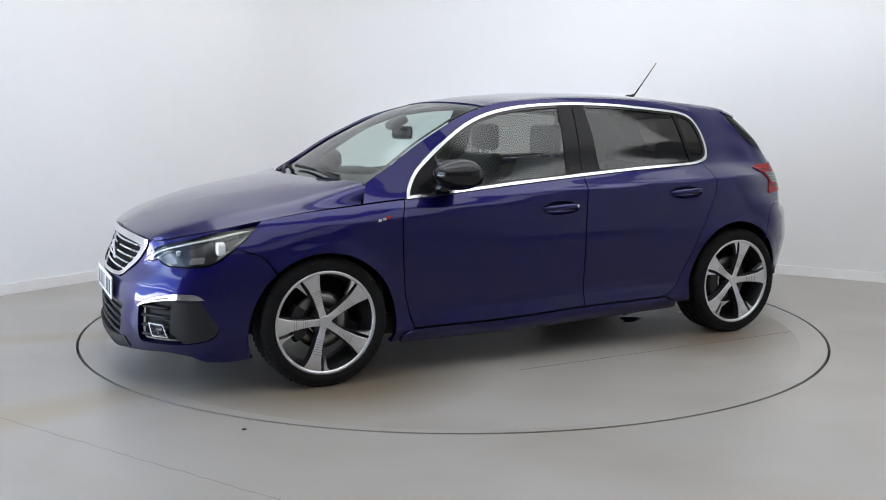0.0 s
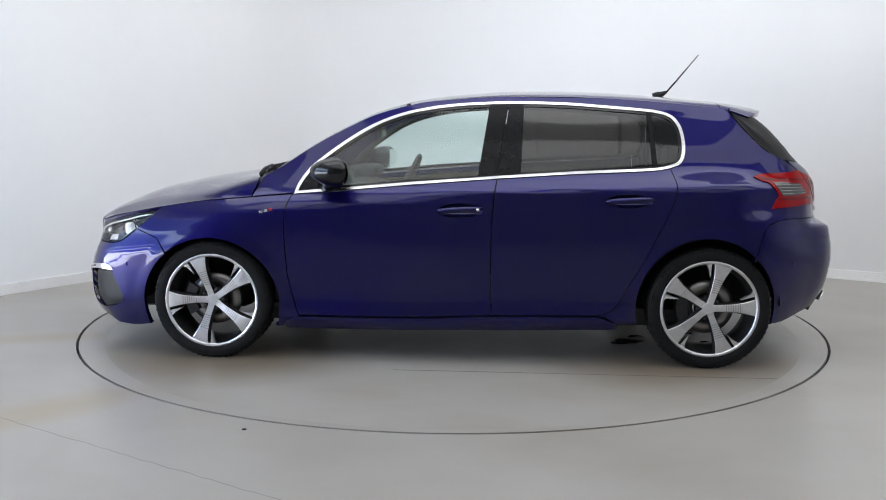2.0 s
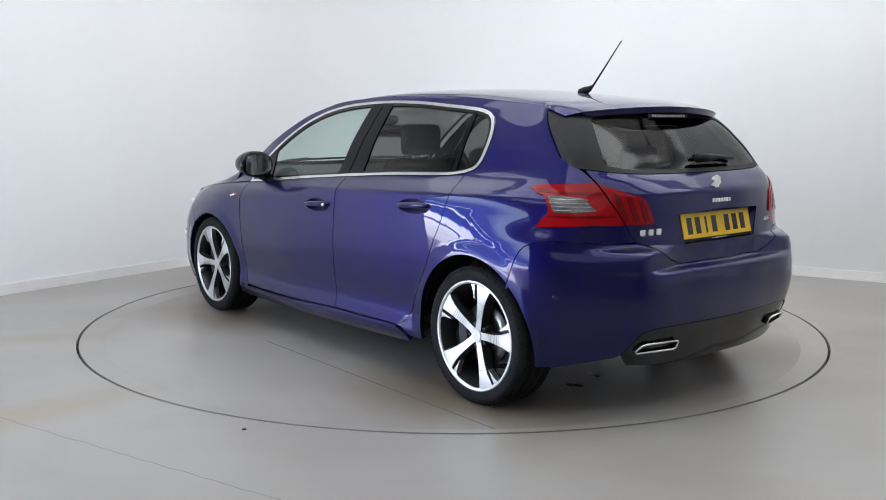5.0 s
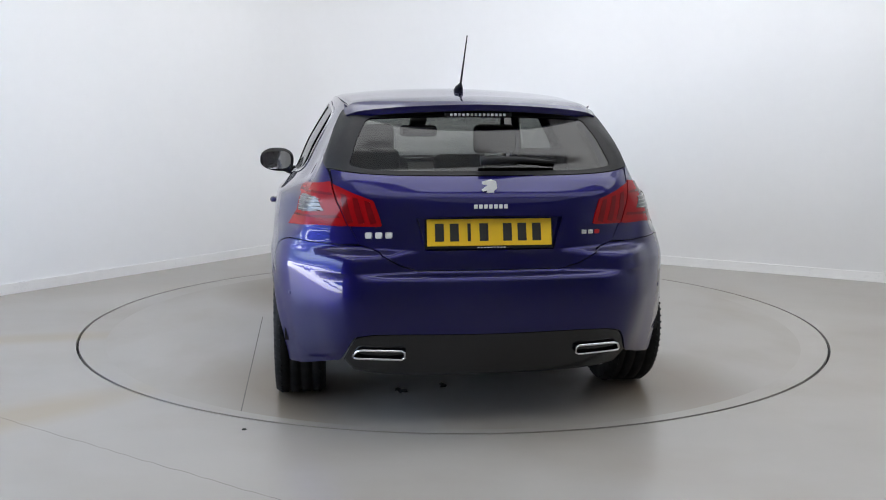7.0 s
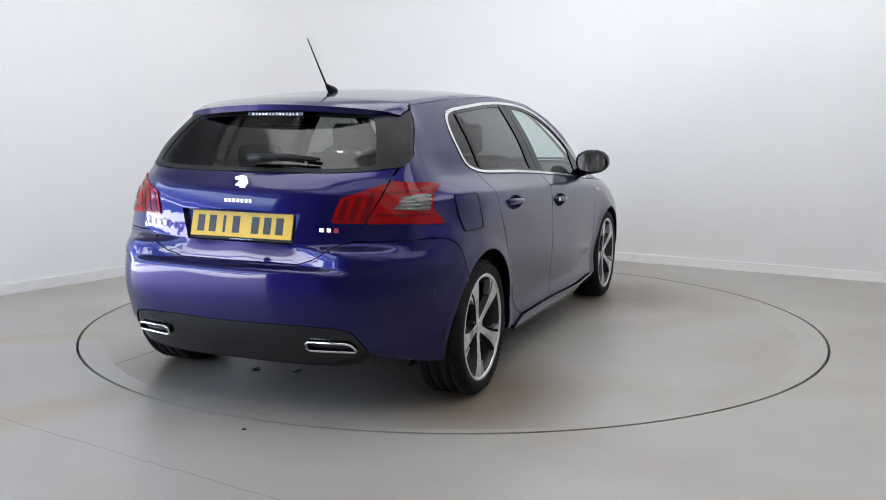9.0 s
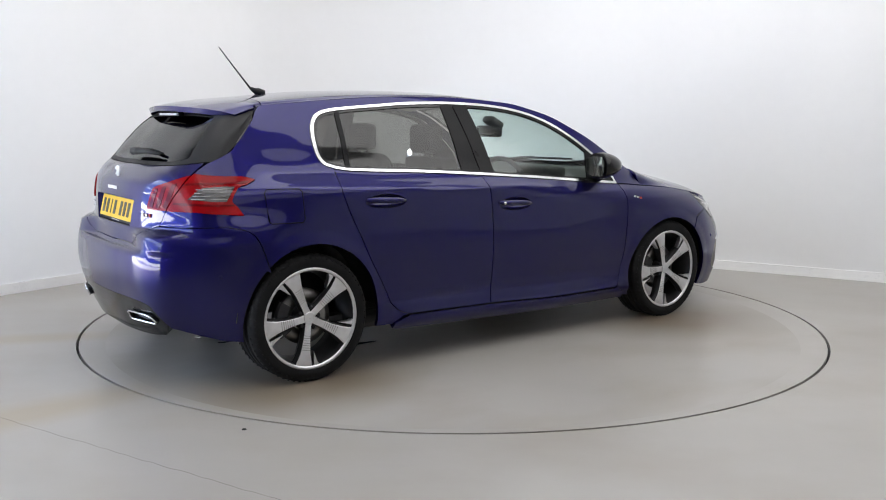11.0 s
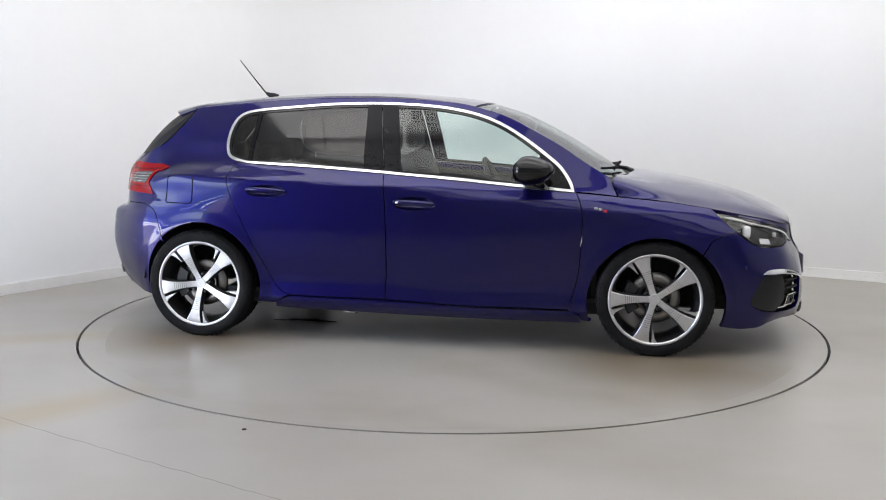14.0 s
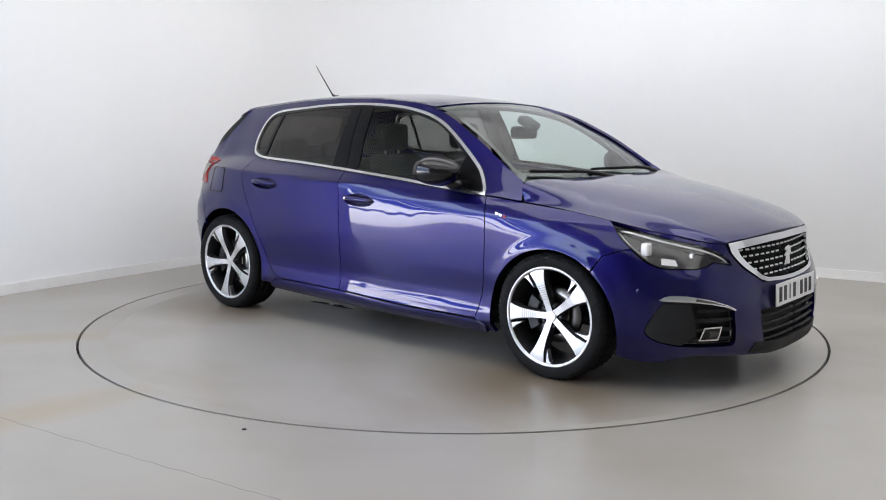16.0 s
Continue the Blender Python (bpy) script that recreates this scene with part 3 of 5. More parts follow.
ROOF = Patch([
    [(-.990, 0, 1.383), (-1.18, 0, 1.413), (-1.5, 0, 1.440), (-1.75, 0, 1.446), (-2.0, 0, 1.443), (-2.3, 0, 1.428), (-2.68, 0, 1.392)],
    [(-1.005, .30, 1.375), (-1.19, .31, 1.403), (-1.5, .315, 1.430), (-1.75, .315, 1.436), (-2.0, .315, 1.433), (-2.3, .31, 1.418), (-2.685, .30, 1.383)],
    [(-1.035, .50, 1.358), (-1.20, .515, 1.387), (-1.5, .525, 1.411), (-1.75, .525, 1.416), (-2.0, .522, 1.413), (-2.3, .515, 1.399), (-2.695, .50, 1.365)],
    [(-1.04, .550, 1.351), (-1.20, .572, 1.379), (-1.5, .582, 1.399), (-1.75, .582, 1.401), (-2.0, .578, 1.397), (-2.3, .572, 1.380), (-2.70, .55, 1.345)],
])
sheet("roof", ROOF, [full], PAINT, car, both=True, ds=.05, dz=.125, rim=.012)
SPOILER = Patch([
    [(-2.685, 0, 1.392), (-2.80, 0, 1.381), (-2.93, 0, 1.362), (-3.015, 0, 1.343)],
    [(-2.690, .30, 1.383), (-2.80, .30, 1.371), (-2.90, .30, 1.353), (-2.975, .30, 1.333)],
    [(-2.700, .50, 1.365), (-2.77, .505, 1.354), (-2.84, .50, 1.336), (-2.905, .49, 1.316)],
    [(-2.705, .55, 1.345), (-2.755, .568, 1.330), (-2.80, .572, 1.315), (-2.850, .565, 1.297)],
])
sheet("spoiler", SPOILER, [full], PAINT, car, both=True, ds=.05, dz=.125, rim=.028)

# tailgate, rear bumper and diffuser
RECESS = [ry(0, .892), ry(.305, .884), ry(.268, .752), ry(0, .752)]
gate = ([ry(0, .672), ry(.30, .672), ry(.372, .697), ry(.450, .748), ry(.512, .770)] + line(ry, [(.533, .775), (.580, .877), (.616, .95), (.632, 1.02), (.640, 1.066)])
        + line(ry, [(.640, 1.070), (.55, 1.058), (.40, 1.049), (.2, 1.046), (0, 1.046)]) + RECESS)
tailgate = sheet("tailgate", SKIN, [gate], PAINT, car, both=True, rim=.02)
rim_out = line(ry, [(0, 1.050), (.2, 1.050), (.40, 1.053), (.55, 1.062), (.642, 1.075)]) + line(fx, [(-2.990, 1.076), (-2.920, 1.128), (-2.845, 1.203), (-2.780, 1.278), (-2.755, 1.318)]) + line(ry, [(.57, 1.315), (.4, 1.335), (.2, 1.342), (0, 1.345)])
rim_in = line(ry, [(0, 1.066), (.2, 1.066), (.40, 1.069), (.50, 1.076), (.558, 1.088)]) + line(ry, [(.562, 1.10), (.525, 1.20), (.485, 1.272)]) + line(ry, [(.465, 1.285), (.3, 1.292), (.15, 1.295), (0, 1.296)])
sheet("rear_screen_border", SKIN, [rim_out + rim_in[::-1]], PLASTIC, tailgate, both=True, rim=.01)
sheet("rear_screen", SKIN, [rim_in], TINTGLASS, tailgate, both=True, rim=0, off=-.003)
rb = ([ry(0, .6685), ry(.30, .6685), ry(.375, .693), ry(.455, .744), ry(.52, .7685), ry(.60, .7695), ry(.70, .7725)]
      + line(fx, [(-3.05, .7755), (-2.98, .7725), (-2.903, .743), (-2.865, .664), (-2.838, .565)]) + arc(-2.6, .31, .357, .371, 135, 193, 12)
      + line(fx, [(-2.95, .232), (-3.02, .236)]) + line(ry, [(.70, .262), (.64, .285), (.61, .300), (.57, .385), (.53, .412), (.4, .422), (0, .420)]))
sheet("rear_bumper", SKIN, [rb], PAINT, car, both=True, rim=.03)
df = line(ry, [(0, .415), (.4, .417), (.525, .407), (.565, .380), (.603, .298)]) + line(ry, [(.56, .25), (.4, .235), (0, .235)])
diffuser = sheet("diffuser", SKIN, [df], BLACK, car, both=True, rim=.06, off=-.004)


# ---------------------------------------------------------------- cabin and underside
def seat(x, y, back_top, head_top, wide, name="front_seat", rest=True):
    bm = bmesh.new()
    box(bm, (x + .25, y, .52), (.50, wide, .17), .05, Matrix.Rotation(radians(-7), 4, "Y"), 3)
    s = part(name, bm, CLOTH, car, "dark cloth seat", smooth=True)
    bm = bmesh.new()
    h = back_top - .50
    vs = box(bm, (0, 0, h / 2), (.13, wide * .96, h), .05, None, 3)
    for v in bm.verts:
        t = v.co.z / h
        v.co.y *= 1 - .22 * max(0, t - .35)
        v.co.x -= t * .19
    bmesh.ops.translate(bm, vec=(x, y, .50), verts=bm.verts)
    part("seat_back", bm, CLOTH, s, smooth=True)
    if rest:
        bm = bmesh.new()
        hx = x - .19 - .02
        box(bm, (hx, y, (back_top + head_top) / 2 + .015), (.09, .25, head_top - back_top - .01), .035, None, 3)
        part("headrest", bm, CLOTH, s, smooth=True)
        for k in (-.06, .06):
            bm = bmesh.new()
            tube(bm, [(hx, y + k, back_top - .03), (hx, y + k, back_top + .06)], .006, 8)
            part("headrest_post", bm, STEEL, s)


seat(-1.36, .36, 1.06, 1.24, .50)
seat(-1.36, -.36, 1.06, 1.24, .50)
seat(-2.27, .42, .98, 1.13, .46, "rear_seat")
seat(-2.27, -.42, .98, 1.13, .46, "rear_seat")
seat(-2.27, 0, .98, 1.10, .38, "rear_seat")

bm = bmesh.new()
vs = box(bm, (-.60, 0, .80), (.55, 1.42, .26), .06, None, 3)
for v in bm.verts:
    if v.co.z > .85:
        v.co.z -= max(0, -.55 - v.co.x) * .35
    v.co.z += .045 if v.co.z > .85 and v.co.x > -.6 else 0
dash = part("dashboard", bm, CABIN, car, "dark dashboard", smooth=True)
bm = bmesh.new()
box(bm, (-.66, -.36, .945), (.16, .34, .08), .03, None, 3)
part("instrument_hood", bm, CABIN, dash, smooth=True)
bm = bmesh.new()
box(bm, (-.83, 0, .82), (.025, .22, .15), .008)
part("centre_screen", bm, BLACK, dash)
bm = bmesh.new()
ringpts = [(0, .178 * math.cos(2 * math.pi * k / 32), .170 * math.sin(2 * math.pi * k / 32)) for k in range(33)]
tube(bm, ringpts, .015, 8, False)
wheel_ob = part("steering_wheel", bm, CABIN, car, "black steering wheel", smooth=True)
wheel_ob.matrix_basis = Matrix.Translation(Vector((-.93, -.36, .885)) + OFFSET) @ Matrix.Rotation(radians(-24), 4, "Y")
bm = bmesh.new()
box(bm, (.01, 0, 0), (.05, .16, .10), .02, None, 3)
for a in (0, 180, 270):
    box(bm, (.005, .115 * math.cos(radians(a)), .115 * math.sin(radians(a))), (.018, .11 if a != 270 else .04, .035 if a != 270 else .11), .008)
part("wheel_hub", bm, CABIN, wheel_ob)
bm = bmesh.new()
box(bm, (-.80, 0, 1.200), (.03, .25, .075), .025, None, 3)
rear_mirror = part("interior_mirror", bm, BLACK, car, "dark interior mirror", smooth=True)
bm = bmesh.new()
box(bm, (-.765, 0, 1.258), (.12, .11, .05), .02, Matrix.Rotation(radians(28), 4, "Y"))
part("sensor_pod", bm, CABIN, rear_mirror)
sheet("headlining", ROOF, [[(.03, 0), (.97, 0), (.97, 1), (.97, 2), (.97, 2.9), (.5, 2.9), (.03, 2.9), (.03, 2), (.03, 1)]], LINER, car, both=True, ds=.1, dz=.25, rim=0, off=-.03)
bm = bmesh.new()
box(bm, (-2.72, 0, .955), (.52, 1.22, .03), .008)
part("parcel_shelf", bm, CABIN, car)
bm = bmesh.new()
box(bm, (-1.35, 0, .25), (2.3, 1.62, .10), .03)
box(bm, (-2.85, 0, .44), (.62, 1.02, .34), .05)
box(bm, (.25, 0, .40), (.72, 1.02, .42), .06)
part("floor_pan", bm, PLASTIC, car)
bm = bmesh.new()
box(bm, (-.33, 0, .60), (.04, 1.56, .62), .01)
part("bulkhead", bm, PLASTIC, car)
# wheel housings
for cx, cz, rr in ((0.005, .295, .388), (-2.60, .315, .388)):
    for sd in (1, -1):
        bm = bmesh.new()
        n = 28
        a = []
        for i in range(n + 1):
            t = radians(2 + 176 * i / n)
            a.append([bm.verts.new((cx + rr * math.cos(t), y * sd, cz + rr * math.sin(t))) for y in (.845, .78, .52)])
        for p, q in zip(a, a[1:]):
            for k in range(2):
                bm.faces.new((p[k], p[k + 1], q[k + 1], q[k]))
        bm.faces.new([p[2] for p in a])
        part("wheel_housing", bm, PLASTIC, car, smooth=False)


# ---------------------------------------------------------------- lamps, grille, plates and trim
def on_skin(s, z, off, sd=1):
    p = SKIN.at([s], [z], off)[0][0]
    return Vector((p[0], p[1] * sd, p[2]))


def skin_tube(name, loop, r, mat, parent, sd=1, off=.001, n=6, label="", closed=False):
    bm = bmesh.new()
    pts = [on_skin(s, z, off, sd) for s, z in loop]
    if closed:
        pts.append(pts[0])
    tube(bm, pts, r, n)
    return part(name, bm, mat, parent, label, smooth=True)


def headlamp(sd):
    lamp = sheet("headlamp", SKIN, [inset(HEADLAMP, SKIN, .001)], BLACK, car, off=-.034, side=sd, rim=0, label="slim dark headlamp with a clear lens")
    sheet("lens", SKIN, [inset(HEADLAMP, SKIN, .001)], LENS, lamp, off=0.0, side=sd, rim=0)
    sheet("housing_edge", SKIN, [inset(HEADLAMP, SKIN, .0005), inset(HEADLAMP, SKIN, .007)], BLACK, lamp, off=-.0015, side=sd, rim=.032)
    skin_tube("light_strip", line(fx, [(.335, .772), (.42, .755), (.53, .726)])[:-1] + line(fy, [(.70, .708), (.62, .680), (.55, .643), (.522, .622)]), .0042, LAMPWHITE, lamp, sd, -.008)
    skin_tube("light_strip", line(fx, [(.33, .762), (.37, .735), (.425, .692), (.495, .646)]), .003, SATIN, lamp, sd, -.006)
    c = on_skin(*fx(.478, .694), -.016, sd)
    bm = bmesh.new()
    box(bm, c, (.040, .05, .062), .012)
    part("projector", bm, LAMPWHITE, lamp)
    bm = bmesh.new()
    lathe(bm, [(-.03, .030), (.010, .030), (.018, .022), (.021, .001)], 24)
    ob = part("projector_lens", bm, LENS, lamp, smooth=True)
    ob.location = on_skin(*fx(.53, .690), -.026, sd)
    ob.rotation_euler = (0, 0, radians(-35 if sd > 0 else -145))
    bm = bmesh.new()
    a, b, d, e = (on_skin(*p, -.010, sd) for p in (fx(.600, .648), fx(.545, .655), fx(.552, .625), fx(.615, .620)))
    nrm = Vector((.5, .8 * sd, .3)).normalized() * -.015
    vs = [bm.verts.new(p) for p in (a, b, d, e)] + [bm.verts.new(p + nrm) for p in (a, b, d, e)]
    bm.faces.new(vs[:4])
    bm.faces.new(vs[:3:-1])
    for i in range(4):
        bm.faces.new((vs[i], vs[i + 4], vs[(i + 1) % 4 + 4], vs[(i + 1) % 4]))
    part("reflector", bm, CHROME, lamp)
    bm = bmesh.new()
    box(bm, on_skin(*fy(.675, .668), -.02, sd), (.022, .024, .03), .006)
    part("indicator_bulb", bm, SATIN, lamp)


for sd in (1, -1):
    headlamp(sd)

for sd in (1, -1):
    edge = ([fy(.523, .704), fy(.605, .716), fy(.68, .738), fx(.52, .758), fx(.43, .774)] + line(fx, [(.43, .7675), (.53, .7445)])
            + line(fy, [(.705, .7275), (.62, .7025), (.55, .6645), (.506, .630)]) + [fy(.514, .642), fy(.546, .657), fy(.531, .692)])
    sheet("lamp_surround", SKIN, [edge], PAINT, car, side=sd, rim=.02)

# radiator grille: bright frame, dark mesh with bright dashes, plain shield badge
G_OUT = [fy(0, .723), fy(.15, .724), fy(.30, .722), fy(.42, .718), fy(.516, .711), fy(.500, .668), fy(.42, .588), fy(.335, .528), fy(.29, .516), fy(.15, .507), fy(0, .504)]
G_IN = [fy(0, .692), fy(.15, .692), fy(.30, .689), fy(.40, .685), fy(.455, .680), fy(.44, .652), fy(.375, .590), fy(.315, .545), fy(.27, .532), fy(.15, .524), fy(0, .521)]
grille = sheet("grille", SKIN, [G_OUT], MATTE, car, both=True, off=-.030, rim=0, label="black chequered grille with a chrome frame")
sheet("frame", SKIN, [G_OUT + G_IN[::-1]], CHROME, grille, both=True, off=.006, rim=.035, label="bright chrome grille frame")
me_dash = bpy.data.meshes.new("dash")
bm = bmesh.new()
box(bm, (0, 0, 0), (.008, .024, .0085), .002)
bm.to_mesh(me_dash)
bm.free()
for r in range(5):
    z = .672 - r * .0305
    half = np.interp(z, [.54, .59, .65, .69], [.29, .36, .42, .44])
    for k in range(-9, 10):
        y = (k + (r % 2) * .5) * .052
        if abs(y) < half and (abs(y) > .05 or not .55 < z < .67):
            p = on_skin(fy(abs(y), z)[0], z, -.008, 1 if y >= 0 else -1)
            ob = part("dash", me_dash, LAMPWHITE, grille)
            ob.location = p
            ob.rotation_euler = (0, 0, math.atan2(-y, .9) * -.55)
for r in range(6):
    z = .688 - r * .0305
    half = float(np.interp(z, [.52, .54, .59, .65, .69], [.25, .29, .37, .43, .45]))
    skin_tube("grille_bar", [fy(abs(half * (1 - k / 8)), z) for k in range(9)], .005, MATTE, grille, 1, -.020)
    skin_tube("grille_bar", [fy(abs(half * (1 - k / 8)), z) for k in range(9)], .005, MATTE, grille, -1, -.020)


def badge(name, at, nx, size, parent, mat):
    """A plain upright bright shape in place of the maker's emblem."""
    bm = bmesh.new()
    out = [(-.30, -.5), (-.05, -.5), (.02, -.2), (.12, -.5), (.36, -.5), (.20, -.05), (.36, .10), (.30, .42), (.05, .5), (-.36, .40), (-.36, .28), (-.10, .22), (-.38, .02), (-.30, -.06), (-.10, .0)]
    prism(bm, out, lambda a, b: (0, a * size * nx, b * size), (.006 * nx, 0, 0))
    bmesh.ops.recalc_face_normals(bm, faces=bm.faces)
    ob = part(name, bm, mat, parent, "bright metal emblem")
    ob.location = at
    return ob


badge("emblem", on_skin(0, .612, .002), 1, .095, grille, LAMPWHITE)

# lower intake, fog lamps and light strips
lower = sheet("lower_intake", SKIN, [LOW], PLASTIC, car, both=True, off=-.055, rim=0)
for i, z in enumerate((.355, .315, .275, .238)):
    half = .368 - (.385 - z) * .2
    for sd in (1, -1):
        bm = bmesh.new()
        tube(bm, [on_skin(fy(half * k / 8, z)[0], z, -.018, sd) for k in range(9)], .011, 8)
        for v in bm.verts:
            v.co.z = z + (v.co.z - z) * .8
        part("slat", bm, PLASTIC, lower, smooth=True)
lip = line(fy, [(0, .222), (.2, .223), (.32, .232), (.40, .238)], 4) + line(fy, [(.43, .190), (.3, .170), (.15, .163), (0, .160)], 4)
sheet("lip", SKIN, [lip], PLASTIC, lower, both=True, off=.005, rim=.07)


def fog(sd):
    f = sheet("fog_lamp_panel", SKIN, [inset(FOG, SKIN, .001)], PLASTIC, car, off=-.040, side=sd, rim=0, label="black fog lamp panel in the bumper")
    rear = line(fx, [(.578, .452), (.545, .400), (.507, .325), (.522, .287), (.565, .264)], 3) + [fy(.755, .248), fy(.715, .30), fy(.728, .37), fy(.752, .452)]
    sheet("cheek", SKIN, [inset(rear, SKIN, .001)], GREYPL, f, off=-.004, side=sd, rim=.035)
    for z in (.270, .318, .366, .412):
        b = .562 - (.44 - z) * .1
        skin_tube("slat", [fy(b + (.722 - b) * k / 6, z) for k in range(7)], .0085, PLASTIC, f, sd, -.018)
    fr = [fy(.69, .335), fy(.61, .337), fy(.617, .268), fy(.70, .270)]
    sheet("lamp_frame", SKIN, [fr, inset(fr, SKIN, .007)], CHROME, f, off=-.004, side=sd, rim=.02)
    sheet("fog_lens", SKIN, [inset(fr, SKIN, .006)], CLEAR, f, off=-.018, side=sd, rim=0)
    bm = bmesh.new()
    lathe(bm, [(-.02, .020), (.006, .020), (.006, .001)], 20)
    ob = part("bulb", bm, BLACK, f, smooth=True)
    ob.location = on_skin(*fy(.675, .302), -.014, sd)
    ob.rotation_euler = (0, 0, radians(-40 if sd > 0 else -140))
    top = line(fx, [(.560, .462), (.583, .480), (.61, .487)], 3) + line(fy, [(.765, .487), (.69, .470), (.60, .438), (.548, .413)], 4)
    low = line(fy, [(.553, .407), (.62, .432), (.70, .450), (.765, .460)], 4) + [fx(.585, .460)]
    strip = sheet("light_strip", SKIN, [top + low], CHROME, f, off=.005, side=sd, rim=.012, label="chrome daytime running light strip")
    core = line(fy, [(.735, .474), (.66, .455), (.58, .425)], 4) + line(fy, [(.60, .432), (.67, .450), (.735, .463)], 4)
    sheet("strip_lens", SKIN, [core], CLEAR, strip, off=.0065, side=sd, rim=.002)
    bm = bmesh.new()
    lathe(bm, [(-.004, .010), (.001, .010), (.002, .0085), (.002, .0005)], 16)
    ob = part("parking_sensor", bm, PAINT, f, smooth=True)
    ob.location = on_skin(*fx(.47, .50), .0, sd)
    if sd < 0:
        ob.rotation_euler = (0, 0, math.pi)


for sd in (1, -1):
    fog(sd)


def plate(name, w, h, mat, at, tilt, nx, label):
    """A number plate on its backing; the characters are plain bars."""
    bm = bmesh.new()
    box(bm, (0, 0, 0), (.006, w, h), .002)
    p = part(name, bm, mat, car, label)
    p.location = Vector(at) + OFFSET
    p.rotation_euler = (0, radians(tilt), 0)
    step = w * .118
    for k in range(7):
        y = (k - 3.35 + (.55 if k > 3 else -.05)) * step
        bm = bmesh.new()
        box(bm, (nx * .0037, y * -nx * -1, 0), (.0012, step * (.60 if k != 2 else .22), h * .66), .0004)
        part("bar", bm, INK, p)
    return p


front_plate = plate("number_plate", .52, .111, WHITE, (.888, 0, .445), -3, 1, "white number plate with dark bars")
rear_plate = plate("number_plate", .52, .111, YELLOW, (-3.264, 0, .822), 14, -1, "yellow number plate with dark bars")
bm = bmesh.new()
box(bm, (0, 0, 0), (.012, .534, .124), .004)
hold = part("plate_holder", bm, PLASTIC, rear_plate)
hold.location = (.0075, 0, -.006)
bm = bmesh.new()
for k in range(9):
    box(bm, (-.0, -.06 + k * .0135, -.0625), (.0135, .009, .004))
part("holder_print", bm, WHITE, rear_plate, "small white printing").location = (.0075, 0, 0)
bm = bmesh.new()
for y in (-.235, .235):
    lathe(bm, [(-.0035, .006), (.0, .006), (.001, .0005)], 12)
    vs = [v for v in bm.verts if not v.tag]
    bmesh.ops.rotate(bm, cent=(0, 0, 0), matrix=Matrix.Rotation(radians(90), 3, "Z"), verts=vs)
    bmesh.ops.translate(bm, vec=(-.0035, y, 0), verts=vs)
    for v in vs:
        v.tag = True
part("screw", bm, YELLOW, rear_plate)
# recess behind the rear plate
bm = bmesh.new()
out = [on_skin(*p, -.004, s) for p, s in ((RECESS[1], 1), (RECESS[2], 1), (RECESS[2], -1), (RECESS[1], -1))]
back = [Vector((-3.245, .295, .885)), Vector((-3.268, .262, .757)), Vector((-3.268, -.262, .757)), Vector((-3.245, -.295, .885))]
o, b = [bm.verts.new(p) for p in out], [bm.verts.new(p) for p in back]
bm.faces.new(b)
for i in range(4):
    bm.faces.new((o[i], o[(i + 1) % 4], b[(i + 1) % 4], b[i]))
part("plate_recess", bm, PAINT, tailgate)


# tail lamps
def tail_lamp(sd):
    qt = line(fx, [(-2.840, .990), (-2.89, 1.004), (-2.98, 1.008)], 4) + line(ry, [(.685, 1.012), (.640, 1.020)], 3) + line(ry, [(.638, 1.012), (.622, .95), (.600, .90), (.578, .848)], 4) + line(ry, [(.60, .845), (.70, .846)], 3) + line(fx, [(-3.05, .838), (-2.925, .830)], 4) + line(fx, [(-2.945, .868), (-2.965, .900), (-2.925, .955), (-2.885, .968)], 4)
    L = sheet("tail_lamp", SKIN, [qt], RED, car, off=.006, side=sd, rim=.012, label="red and clear tail lamp on the rear corner")
    cl = line(fx, [(-2.940, .958), (-2.99, .960)], 3) + line(ry, [(.700, .955), (.690, .945)], 3) + line(ry, [(.676, .915), (.668, .903)], 3) + line(fx, [(-3.05, .894), (-2.990, .893)], 3)
    sheet("clear_lens", SKIN, [cl], CLEAR, L, off=.0085, side=sd, rim=.004)
    for k in range(4):
        z = .903 + k * .0145
        skin_tube("rib", [fx(-2.985 + k * .012, z), fx(-3.03, z), ry(.712, z), ry(.682, z)], .002, STEEL, L, sd, .009)
    dk = line(fx, [(-2.86, .985), (-2.98, .978)], 3) + line(ry, [(.68, .978), (.634, .975)], 3) + line(ry, [(.632, .966), (.68, .968)], 3) + line(fx, [(-2.98, .970), (-2.89, .972)], 3)
    sheet("dark_band", SKIN, [dk], DARKRED, L, off=.0075, side=sd, rim=.002)
    sheet("dark_band", SKIN, [line(fx, [(-2.965, .880), (-3.05, .882)], 3) + line(ry, [(.69, .884), (.612, .888)], 3) + line(ry, [(.606, .878), (.69, .874)], 3) + line(fx, [(-3.05, .873), (-2.955, .873)], 3)], DARKRED, L, off=.0075, side=sd, rim=.002)
    gt = line(ry, [(.632, 1.012), (.55, .978), (.475, .952)], 4) + line(ry, [(.470, .945), (.452, .895), (.440, .852)], 4) + line(ry, [(.45, .848), (.52, .847), (.572, .847)], 4) + line(ry, [(.594, .90), (.616, .95)], 4)
    Lg = sheet("tail_lamp", SKIN, [gt], RED, car, off=.006, side=sd, rim=.012, label="red tail lamp on the tailgate")
    for k in range(3):
        y = .600 - k * .046
        lo = .575 - k * .046
        st = [ry(y, .975 - k * .012), ry(y - .020, .970 - k * .012), ry(lo - .022, .862), ry(lo + .002, .856)]
        st = [st[0], ry((y + lo) / 2 + .006, .915), st[3], st[2], ry((y + lo) / 2 - .018, .915), st[1]]
        sheet("dark_band", SKIN, [st], DARKRED, Lg, off=.0075, side=sd, rim=.002)


for sd in (1, -1):
    tail_lamp(sd)

